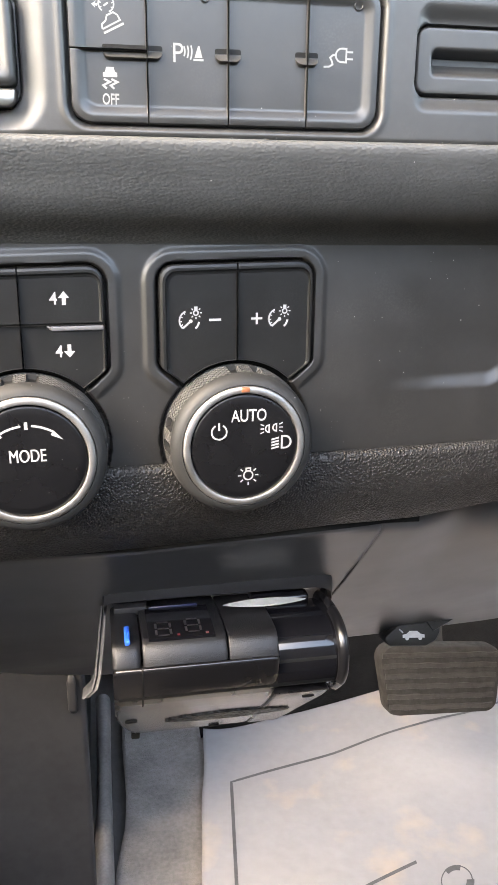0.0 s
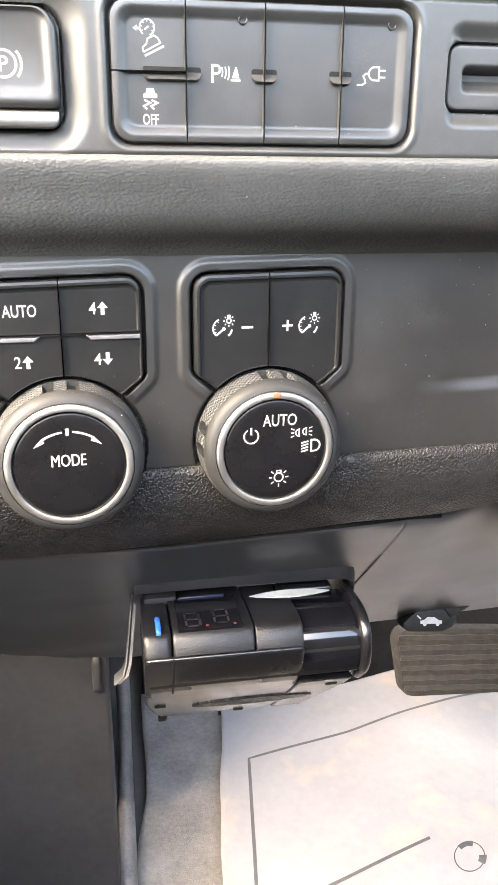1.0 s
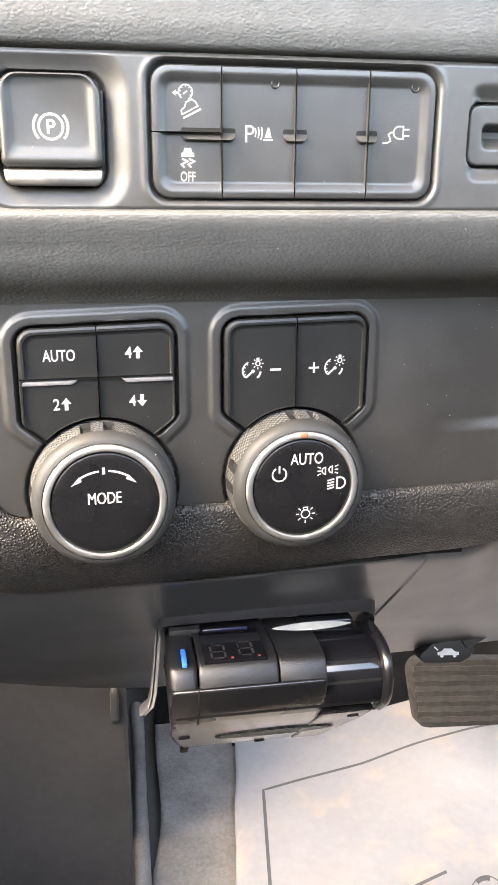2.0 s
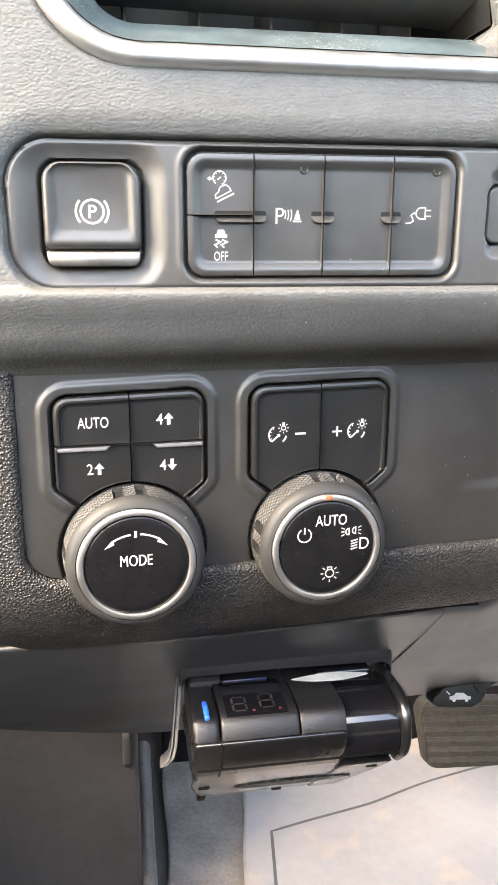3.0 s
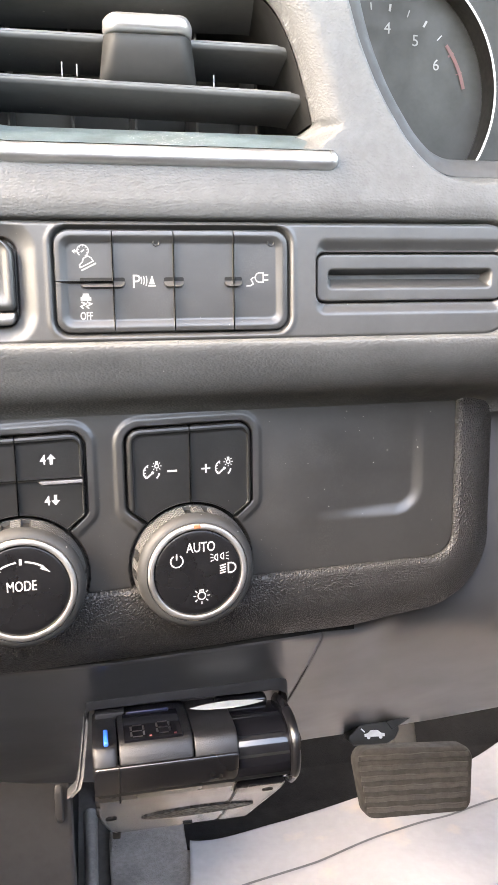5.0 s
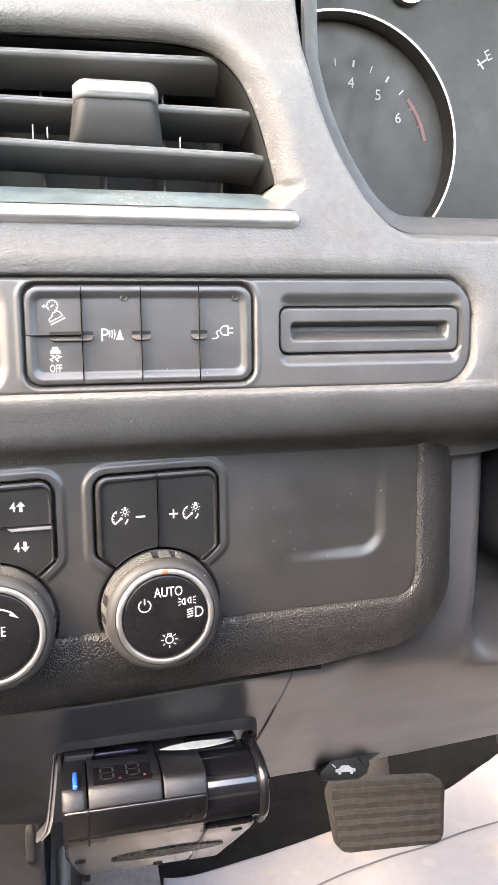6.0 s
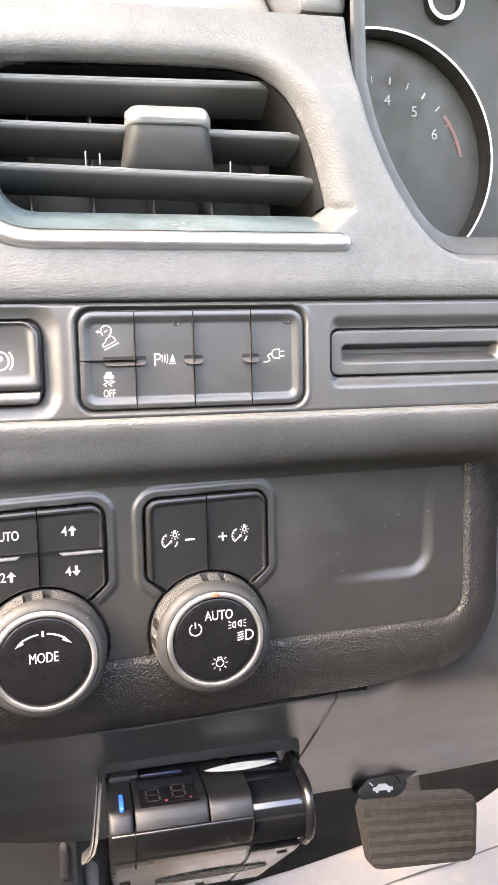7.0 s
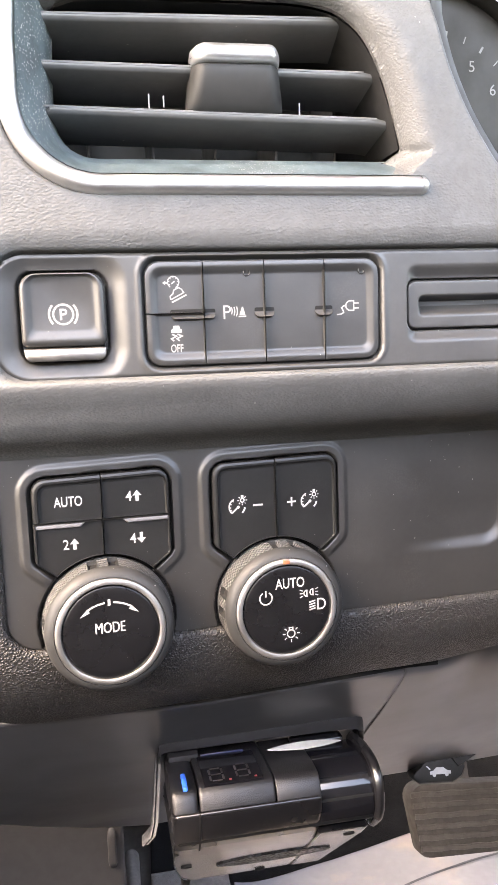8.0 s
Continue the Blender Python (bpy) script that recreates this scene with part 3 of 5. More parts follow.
    legend(keys[0], [([(-3, -0.6), (-2.6, 0.6), (-1.2, 1.0), (-0.2, 2.1), (1.8, 2.1), (2.6, 1.0), (2.7, -0.5), (-3, -0.6)], 0.48), ([(-3.1, -1.7), (3.3, -1.7)], 0.62)],
           w=W, material=PRINT_SOFT, at=(-0.0318, 0.0058), turn=26, size=0.92)
    # stability control off: car over skid marks
    legend(keys[1], [([(-1.7, -0.2), (-0.1, -0.9), (-1.9, -1.8), (-1.0, -2.6)], 0.55), ([(0.3, -0.2), (1.9, -0.9), (0.1, -1.8), (1.0, -2.6)], 0.55)],
           [[(-1.9, 0.3), (1.9, 0.3), (1.9, 1.4), (1.3, 1.6), (1.0, 2.8), (-1.0, 2.8), (-1.3, 1.6), (-1.9, 1.4)]], w=W, material=PRINT_SOFT, at=(-0.0325, -0.0078))
    lettering("OFF", keys[1], -0.0325, -0.0130, W, 0.0029, 0.66, PRINT_SOFT, bold=0.02)
    # parking sensors
    lettering("P", keys[2], -0.0140, -0.0008, W, 0.0048, 0.92, PRINT_SOFT)
    legend(keys[2], [(arc(-4.4, 0, 3.0 + 0.95 * k, -24, 24 - 3 * k, 8), 0.42) for k in range(3)],
           [[(1.2, -1.5), (3.4, -1.5), (2.6, 1.4), (2.2, 1.4)], [(0.9, -2.3), (3.7, -2.3), (3.7, -1.75), (0.9, -1.75)]], w=W, material=PRINT_SOFT, at=(-0.0108, -0.0004))
    # power outlet
    legend(keys[4], [([(-4.6, -2.5), (-3.0, -2.4), (-2.0, -1.8), (-2.3, -0.9), (-2.8, -0.1), (-2.0, 0.6), (-0.9, 0.6)], 0.5),
                     (arc(0.6, 0.6, 1.75, 100, 260, 12) + [(1.9, -1.15), (1.9, 2.35)], 0.5, True), ([(1.9, 1.5), (3.9, 1.5)], 0.5), ([(1.9, -0.3), (3.9, -0.3)], 0.5)], w=W, material=PRINT_SOFT, at=(0.0315, -0.0003))
    for k, u in ((2, -0.0066), (4, 0.0364)):
        bm = revolve([(0.0013, top_w - 0.0002), (0.0013, top_w + 0.00035), (0.0011, top_w + 0.00045), (0.0009, top_w + 0.00030), (0.0008, top_w - 0.0006), (0.0003, top_w - 0.0006)], 24)
        bmesh.ops.translate(bm, verts=bm.verts, vec=(u, 0, 0.0129))
        part("indicator", bm, KEY, keys[k], "small unlit indicator lamp")


switch_bank()


def card_slot():
    root = thing("card_slot", pose(0.0866, 0.2046, 0.6407), "dark grey blank slot plate with a long recess", "slot")

    def depth(X, Z):
        s = rect_sdf(X, Z, -0.0345, 0.0345, -0.0047, 0.0036, 0.0022)
        d = smooth_step(0.0, -0.0032, s)
        return 0.0012 - 0.0022 * smooth_step(0.0, -0.0007, rect_sdf(X, Z, -0.0388, 0.0388, -0.0091, 0.0091, 0.003)) + d * (0.0012 + 0.0070 * smooth_step(-0.0047, 0.0022, Z))

    part_ob = field("plate", -0.039, 0.039, -0.0093, 0.0093, 0.0004, depth, SATIN,
                    lambda X, Z: rect_sdf(X, Z, -0.0388, 0.0388, -0.0091, 0.0091, 0.003) < 0.0002, 0.0008, root)
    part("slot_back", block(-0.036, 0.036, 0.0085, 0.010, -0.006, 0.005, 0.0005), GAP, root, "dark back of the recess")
    return part_ob


card_slot()


# ---------------------------------------------------------------- air vent
def sweep_path(pts, profile, name, mat, parent, ends=True):
    """Sweeps a profile of (n, y) along an open (x, z) path; n is measured to the path's left."""
    bm = bmesh.new()
    rings = []
    n = len(pts)
    for i in range(n):
        a = Vector(pts[max(i - 1, 0)])
        b = Vector(pts[min(i + 1, n - 1)])
        t = (b - a).normalized()
        nn = Vector((-t.y, t.x))
        rings.append([bm.verts.new((pts[i][0] + nn.x * q, y, pts[i][1] + nn.y * q)) for q, y in profile])
    for a, b in zip(rings, rings[1:]):
        for i in range(len(a) - 1):
            bm.faces.new((a[i], a[i + 1], b[i + 1], b[i]))
    if ends:
        bm.faces.new(rings[0])
        bm.faces.new(rings[-1])
    return part(name, bm, mat, parent)


def air_vent():
    root = thing("air_vent", pose(0, 0, 0), "black louvred air vent with a bright chrome edge", "air vent")
    path = [(-0.0915, 0.757), (-0.0935, 0.745), (-0.0945, 0.730), (-0.0948, 0.712)]
    path += [(-0.0948 + 0.0325 * (1 - math.cos(radians(a))), 0.7125 - 0.0325 * math.sin(radians(a))) for a in range(8, 89, 8)]
    path += [(-0.0622 + 0.1 * 0.1135 * k, 0.6800 - 0.00005 * k) for k in range(0, 11)]
    trim = [(0.0, 0.2010), (0.0002, 0.1990), (0.0010, 0.1972), (0.0024, 0.1960), (0.0042, 0.1956), (0.0060, 0.1962), (0.0074, 0.1976), (0.0082, 0.1995), (0.0086, 0.2020)]
    trim = [(0.86 * q, y) for q, y in trim]
    sweep_path(path, trim, "chrome_edge", CHROME, root)
    # rounded right end
    bm = bmesh.new()
    cx, cz = path[-1][0], path[-1][1] + 0.0037
    rings = []
    for q, y in [(0.0037, 0.2015), (0.0035, 0.1990), (0.0028, 0.1972), (0.0016, 0.1960), (0.0003, 0.1956)]:
        rings.append([(cx + q * 1.0 * math.sin(radians(a)), cz - q * math.cos(radians(a)), -y) for a in range(0, 181, 15)])
    loft(bm, rings, False, False)
    part("chrome_end", bm, CHROME, root)
    ledge = [(0.0071, 0.1985), (0.0082, 0.2025), (0.0118, 0.2090), (0.0155, 0.2170), (0.0175, 0.2290), (0.0165, 0.2330), (0.006, 0.2330)]
    sweep_path(path + [(0.0535, 0.6797)], ledge, "dusty_ledge", DUSTY, root)
    # inner box
    part("housing", block(-0.105, 0.062, 0.285, 0.290, 0.672, 0.775, 0.001), DIAL, root)
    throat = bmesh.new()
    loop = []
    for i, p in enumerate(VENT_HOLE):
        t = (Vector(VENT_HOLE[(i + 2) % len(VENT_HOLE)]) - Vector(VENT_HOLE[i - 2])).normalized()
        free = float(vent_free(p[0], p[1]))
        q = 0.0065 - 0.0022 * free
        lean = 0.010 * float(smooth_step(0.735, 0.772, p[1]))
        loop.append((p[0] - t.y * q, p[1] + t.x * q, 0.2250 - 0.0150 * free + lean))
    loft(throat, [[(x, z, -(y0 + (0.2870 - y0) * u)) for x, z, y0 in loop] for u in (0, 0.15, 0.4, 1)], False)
    part("throat", throat, THROAT, root, "smooth vent throat, darkened for the shade inside")
    part("housing_floor", block(-0.105, 0.060, 0.232, 0.289, 0.690, 0.694, 0.001), VENT, root)
    part("housing_roof", block(-0.105, 0.060, 0.232, 0.289, 0.760, 0.764, 0.001), VENT, root)

    def vane(x0, x1, z, drop, tail):
        """A louvre blade: rounded front edge, its right end swept back."""
        bm = bmesh.new()
        rings = []
        n = 36
        for i in range(n + 1):
            u = i / n
            x = x0 + (x1 - x0) * u
            back = tail * max(0, (u - 0.86) / 0.14) ** 2
            back += 0.004 * max(0, (0.03 - u) / 0.03) ** 2
            zz = z - drop * u - 0.55 * back
            y = 0.2150 + back
            sec = [(y + 0.0012, zz + 0.0012), (y + 0.0003, zz + 0.0010), (y, zz + 0.0003), (y + 0.0002, zz - 0.0006), (y + 0.0014, zz - 0.0016), (0.245, zz - 0.0052), (0.245, zz - 0.0025)]
            rings.append([bm.verts.new((x, a, b)) for a, b in sec])
        for a, b in zip(rings, rings[1:]):
            for i in range(len(a)):
                j = (i + 1) % len(a)
                bm.faces.new((a[i], a[j], b[j], b[i]))
        bm.faces.new(rings[0])
        bm.faces.new(rings[-1])
        bm.faces.ensure_lookup_table()
        return part("vane", bm, VENT, root)

    for x0, x1, z, drop, tail in ((-0.0842, 0.0440, 0.7425, -0.0022, 0.006), (-0.0848, 0.0520, 0.7268, 0.0012, 0.006), (-0.0820, 0.0570, 0.7120, 0.0030, 0.006)):
        v = vane(x0, x1, z, drop, tail)
        # pale strip stands for the highlight along the blade's front edge
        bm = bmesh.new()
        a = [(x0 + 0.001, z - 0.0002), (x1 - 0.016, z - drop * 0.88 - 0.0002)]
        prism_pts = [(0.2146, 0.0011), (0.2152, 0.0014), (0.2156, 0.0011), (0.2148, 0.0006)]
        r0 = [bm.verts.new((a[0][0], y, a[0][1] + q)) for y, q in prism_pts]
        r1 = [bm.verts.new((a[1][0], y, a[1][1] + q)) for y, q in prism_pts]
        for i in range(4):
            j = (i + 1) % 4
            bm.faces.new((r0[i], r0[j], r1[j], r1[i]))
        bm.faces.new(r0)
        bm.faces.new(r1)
        part("front_edge", bm, VENT_EDGE, v, "pale strip painted as the front edge's highlight")
    for x in (-0.066, -0.041, -0.016, 0.009, 0.034):
        part("fin", block(x, x + 0.0012, 0.248, 0.282, 0.695, 0.760, 0.0003, 1), VENT, root)
    for x, z, h in ((-0.0438, 0.7132, 0.0065), (-0.0385, 0.7138, 0.0050), (0.0118, 0.7110, 0.0065)):
        part("pivot", block(x, x + 0.0005, 0.2182, 0.2192, z, z + h * 0.8, 0.0001, 1), VENT_EDGE, root, "thin bright linkage pin")
    # slider tab on the middle vane, its corners rounded in plan
    def tab(name, profile, x0, x1, flare, mat, parent, label=""):
        bm = bmesh.new()
        rings = []
        top = max(z for _, z in profile)
        for u in [math.sin(math.pi * (i / 28 - 0.5)) for i in range(29)]:
            k = max(0.0, (abs(u) - 0.70) / 0.30) ** 2.2
            row = []
            for y, z in rounded(profile, 2):
                half = (x1 - x0) / 2 * (1 + flare * (top - z))
                front = max(0.0, min(1.0, (0.2190 - y) / 0.012))
                row.append(bm.verts.new(((x0 + x1) / 2 + half * u, y + 0.0062 * k * front, z - 0.0013 * k * (z > 0.7290))))
            rings.append(row)
        for a, b in zip(rings, rings[1:]):
            for i in range(len(a)):
                j = (i + 1) % len(a)
                bm.faces.new((a[i], a[j], b[j], b[i]))
        bm.faces.new(rings[0])
        bm.faces.new(rings[-1])
        return part(name, bm, mat, parent, label)

    body = [(0.2100, 0.7310), (0.2080, 0.7270), (0.2092, 0.7200), (0.2140, 0.7105), (0.2240, 0.7105), (0.2240, 0.7315)]
    slider = tab("slider", body, -0.0278, 0.0024, 9.0, DIAL, root)
    cap = [(0.2098, 0.7262), (0.2060, 0.7266), (0.2046, 0.7286), (0.2050, 0.7312), (0.2072, 0.7328), (0.2110, 0.7334), (0.2200, 0.7326), (0.2206, 0.7300), (0.2112, 0.7298)]
    tab("slider_cap", cap, -0.0285, 0.0031, 0.0, CHROME, slider, "bright satin chrome cap")


air_vent()


# ---------------------------------------------------------------- instrument cluster
def cluster():
    root = thing("instrument_cluster", pose(0, 0, 0), "dark instrument cluster with a tachometer in a bright ring", "instrument cluster")
    edge = [(0.0595, 0.86)] + [(x + 0.0016, z + 0.0008) for x, z in CLUSTER_HOLE if x < 0.2 and z < 0.80] + [(0.24, 0.6788)]
    # smooth inner frame between fascia and dial
    prof = [(0.0, 0.2125), (0.0010, 0.2116), (0.0028, 0.2117), (0.0050, 0.2132), (0.0074, 0.2162), (0.0092, 0.2205), (0.0102, 0.2280), (0.0120, 0.3690)]
    sweep_path(edge, prof, "frame", FRAME_GREY, root, ends=False)
    part("dial_plate", block(0.06, 0.36, 0.374, 0.380, 0.66, 0.92, 0.002), DIAL, root)
    ring = revolve([(0.0715, -0.001), (0.0715, 0.010), (0.0722, 0.0125), (0.0735, 0.0125), (0.0742, 0.010), (0.0742, -0.001)], 120, cap=False)
    bmesh.ops.translate(ring, verts=ring.verts, vec=(0.130, 0.373, 0.751))
    part("bezel_ring", ring, BRONZE, root, "bright thin bezel ring")
    small = revolve([(0.0088, -0.001), (0.0088, 0.004), (0.0093, 0.005), (0.0117, 0.005), (0.0122, 0.004), (0.0122, -0.001)], 60, cap=False)
    bmesh.ops.translate(small, verts=small.verts, vec=(0.1755, 0.373, 0.8455))
    part("small_ring", small, BRONZE, root, "small bright gauge ring")
    c = (0.135, 0.745)
    for text, a in (("4", 83), ("5", 58.5), ("6", 34)):
        u, v = c[0] + 0.0435 * math.cos(radians(a)), c[1] + 0.0435 * math.sin(radians(a))
        lettering(text, root, u, v, -0.3735, 0.0062, 1.0, DIAL_INK, "numeral")
    for i in range(0, 7):
        a = 95 - i * 12.25
        p = [((c[0] + r * math.cos(radians(a))) * 1000, (c[1] + r * math.sin(radians(a))) * 1000) for r in (0.0525, 0.0565)]
        legend(root, [(p, 1.3 if i % 2 else 0.7)], w=-0.3735, material=DIAL_INK if a > 40 else DIAL_RED, name="tick")
    legend(root, [([(q[0], q[1]) for q in arc(135, 745, 55, 12, 40, 14)], 2.2)], w=-0.3734, material=DIAL_RED, name="red_zone")
    lettering("E", root, 0.231, 0.8095, -0.3735, 0.0062, 1.0, DIAL_INK, "numeral", turn=28)
    legend(root, [([(224, 803), (230, 807)], 1.2), ([(223.5, 806.5), (228, 801)], 1.2)], w=-0.3735, material=DIAL_INK, name="tick")


cluster()


# ---------------------------------------------------------------- switch panel with the two knobs
HEAD_X, CLIMATE_X = 0.0, -0.0687


def pod_top(cx, x):
    """Height of a pod's upper edge over its knob's centre."""
    return 0.0588 + 0.020 * x if cx == HEAD_X else 0.0579 + 0.024 * x


def pod_sdf(X, Z, cx):
    zl, zr = (0.5243 + pod_top(cx, x) for x in (-0.0266, 0.0266))
    pts = round_poly([(-0.0266, 0.5490), (-0.0135, 0.5370), (0.0135, 0.5370), (0.0266, 0.5490), (0.0266, zr), (-0.0266, zl)], [0.004, 0, 0, 0.004, 0.0062, 0.0062], 5)
    return poly_sdf(X - cx, Z, pts)


def switch_panel():
    x0, x1, z0, z1 = -0.1070, 0.1237, 0.5146, 0.5935

    def depth(X, Z):
        Y = panel_y(X)
        for cx in (HEAD_X, CLIMATE_X):
            s = pod_sdf(X, Z, cx)
            knob = np.hypot(X - cx, Z - 0.5238)
            fade = smooth_step(0.0255, 0.0300, knob)
            Y = Y - 0.0010 * smooth_step(0.0051, 0.0027, s) * fade + 0.0046 * smooth_step(0.0006, -0.0006, s)
            Y = Y + 0.003 * smooth_step(0.0266, 0.0258, knob) * smooth_step(-0.001, 0.001, s)
        # shallow pocket at the far end
        corner = rect_sdf(X, Z, 0.03, 0.1062, 0.5375, 0.64, 0.012)
        Y = Y + 0.0022 * smooth_step(0.0015, -0.0045, corner) * smooth_step(0.045, 0.10, X) * smooth_step(0.59, 0.55, Z)
        edge = rect_sdf(X, Z, x0, x1, z0, 0.64, 0.0125)
        Y = Y + 0.0045 * smooth_step(-0.0011, 0.0, edge)
        return Y

    def keep(X, Z):
        ok = rect_sdf(X, Z, x0, x1, z0, 0.64, 0.0125) < 0.0003
        for cx in (HEAD_X, CLIMATE_X):
            ok &= pod_sdf(X, Z, cx) > -0.0030
        return ok

    ob = field("switch_panel", x0, x1, z0, z1, 0.0005, depth, SATIN_DARK, keep, 0.0015)
    return tagged(ob, "smooth dark switch panel with dust specks and a shallow pocket", "trim panel", kind="structure")


switch_panel()


def knob(parent, name, label, turn=0.0):
    """Knurled knob with pairs of cut notches; local origin at the knob's centre on the panel."""

    def notch(a, w):
        if not 0.0012 < w < 0.0090:
            return 0
        d = min(abs((math.degrees(a) - turn - p + 180) % 360 - 180) for p in (77, 95, 164, 182, 251, 269, 340, 358))
        return 0.0016 if d < 3.9 else 0

    bm = revolve([(0.0250, -0.002), (0.0251, 0.0004), (0.0251, 0.0010), (0.0250, 0.0014), (0.0249, 0.0035), (0.0247, 0.0060), (0.0244, 0.0086), (0.0243, 0.0092), (0.0242, 0.0098)], 240, notch, cap=False)
    # the notch faces take a darker material than the knurl
    for f in bm.faces:
        c = f.calc_center_median()
        if 0.0012 < -c.y < 0.0089 and notch(math.atan2(c.z, c.x), -c.y) > 0:
            f.material_index = 1
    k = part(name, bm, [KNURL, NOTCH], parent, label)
    part("bevel", revolve([(0.0243, 0.0090), (0.0243, 0.0097), (0.0241, 0.0104), (0.0236, 0.0114), (0.0227, 0.0124), (0.0217, 0.0130), (0.0209, 0.0132), (0.0206, 0.0124)], 120, cap=False), KNOB_GREY, k, "grey worn bevel")
    part("ring", revolve([(0.0206, 0.0120), (0.0206, 0.0131), (0.0204, 0.0135), (0.0199, 0.0138), (0.0187, 0.0139), (0.0183, 0.0137), (0.0181, 0.0131), (0.0180, 0.0110)], 120, cap=False), SILVER, k, "satin silver ring")
    part("face", revolve([(0.0179, 0.0106), (0.0179, 0.0128), (0.0177, 0.0132), (0.0171, 0.0135), (0.0150, 0.01358)], 96), KNOB_FACE, k, "matt black cap")
    return k


KW = 0.01363


def frame_at(x):
    """Local frame on the turned switch panel."""
    return pose(x, panel_y(x), 0.5238, 0, 0, math.degrees(math.atan(0.06)))


def control_pod(root, rows):
    """Keys of a pod: rows lists (outline, radii, edge weights) in metres about the knob's centre."""
    prof = [(0.00012, -0.003), (0.00012, 0.0008), (0.0005, 0.0014), (0.0013, 0.0018), (0.0021, 0.0018), (0.0027, 0.0009), (0.0036, 0.0006)]
    out = []
    for pts, rad, wts in rows:
        out.append(part("button", raised(pts, rad, prof, wts, 4), KEY, root, sharp=14))
    return out


def inner_arc(a0, a1, n=9, r=0.0268):
    return [(r * math.cos(radians(a0 + (a1 - a0) * i / n)), r * math.sin(radians(a0 + (a1 - a0) * i / n))) for i in range(n + 1)]


def light_control():
    root = thing("headlight_control", frame_at(HEAD_X), "black headlight knob under two dimmer buttons", "control")
    part("well", block(-0.0275, 0.0275, 0.0032, 0.005, 0.010, 0.0612, 0.0005), GAP, root, "black well behind the buttons")
    g = 0.00018
    left = [(-0.0259, 0.0254)] + inner_arc(133, 90.6, 7) + [(-g, pod_top(HEAD_X, 0)), (-0.0259, pod_top(HEAD_X, -0.0259))]
    right = [(-x, z) for x, z in left][::-1]
    right[0], right[1] = (0.0259, pod_top(HEAD_X, 0.0259)), (g, pod_top(HEAD_X, 0))
    k = control_pod(root, [
        (left, [0.003] + [0] * 8 + [0.0003, 0.0052], [0.12] + [0.02] * 7 + [0.02, 1, 1]),
        (right, [0.0052, 0.0003] + [0] * 8 + [0.003], [1, 0.02] + [0.02] * 7 + [0.12, 0.45])])
    W = 0.00066

    def dimmer(parent, u, v):
        gauge = [(arc(0, 0, 3.6, 112, 228, 16), 0.6), ([(-2.4, -2.7), (0.5, -0.2)], 0.75), (arc(0, 0, 3.6, -52, -8, 8), 0.75)]
        ticks = [([(3.5 * math.cos(radians(a)), 3.5 * math.sin(radians(a))), (2.7 * math.cos(radians(a)), 2.7 * math.sin(radians(a)))], 0.4) for a in (125, 155, 185, 210)]
        legend(parent, gauge + ticks, [[(q[0] + 0.5, q[1] - 0.2) for q in arc(0, 0, 0.7, 0, 330, 11)]], w=W, at=(u, v), size=0.90)
        bulb = [(arc(0, 0, 0.85, 0, 340, 17), 0.5, True)]
        rays = [([(1.5 * math.cos(radians(a)), 1.5 * math.sin(radians(a))), (2.25 * math.cos(radians(a)), 2.25 * math.sin(radians(a)))], 0.42) for a in (0, 45, 135, 180, 225, 270, 315)]
        legend(parent, bulb + rays, [[(-0.6, 1.0), (0.6, 1.0), (0.6, 2.3), (-0.6, 2.3)]], w=W, at=(u + 0.0022, v + 0.0025), size=0.90)

    dimmer(k[0], -0.0159, 0.0402)
    dimmer(k[1], 0.0142, 0.0402)
    legend(k[0], shapes=[[(-2, -0.4), (2, -0.4), (2, 0.4), (-2, 0.4)]], w=W, at=(-0.0073, 0.0403))
    legend(k[1], shapes=[[(-1.9, -0.35), (-0.35, -0.35), (-0.35, -1.9), (0.35, -1.9), (0.35, -0.35), (1.9, -0.35), (1.9, 0.35), (0.35, 0.35), (0.35, 1.9), (-0.35, 1.9), (-0.35, 0.35), (-1.9, 0.35)]], w=W, at=(0.0068, 0.0404))
    kn = knob(root, "knob", "knurled dusty grey knob")
    lettering("AUTO", kn, 0.0012, 0.0108, KW, 0.0042, 0.74, bold=0.012)
    legend(kn, [(arc(0, 0, 2.5, 120, 420, 26), 0.55), ([(0, 0.5), (0, 3.1)], 0.6)], w=KW, at=(-0.0087, 0.0056))
    # side lamps
    legend(kn, [(arc(-0.6, 0, 1.3, 90, 270, 8)[::-1], 0.5, True) for _ in (0,)] + [([(-2.4, y), (-3.7, y * 1.5)], 0.42) for y in (-1.1, 0, 1.1)], w=KW, at=(0.0087, 0.0059), size=0.95)
    legend(kn, [(arc(0.9, 0, 1.3, 90, 270, 8), 0.5, True)] + [([(1.9, y), (3.2, y * 1.5)], 0.42) for y in (-1.1, 0, 1.1)], w=KW, at=(0.0098, 0.0062), size=0.95)
    # low beam
    legend(kn, [([(0, -1.75)] + arc(0.9, 0, 1.75, -90, 90, 14) + [(0, 1.75)], 0.55, True)] + [([(-0.9, y), (-3.1, y - 0.5)], 0.5) for y in (1.4, 0.5, -0.4, -1.3)], w=KW, at=(0.0126, 0.0010), size=1.16)
    # lamp
    rays = [([(2.35 * math.cos(radians(a)), 2.35 * math.sin(radians(a))), (3.5 * math.cos(radians(a)), 3.5 * math.sin(radians(a)))], 0.45) for a in (0, 40, 140, 180, 220, 270, 320)]
    legend(kn, [(arc(0, 0, 1.55, 0, 345, 23), 0.5, True), ([(-0.75, 1.5), (-0.75, 2.5), (0.75, 2.5), (0.75, 1.5)], 0.45)] + rays, w=KW, at=(0.0012, -0.0099))
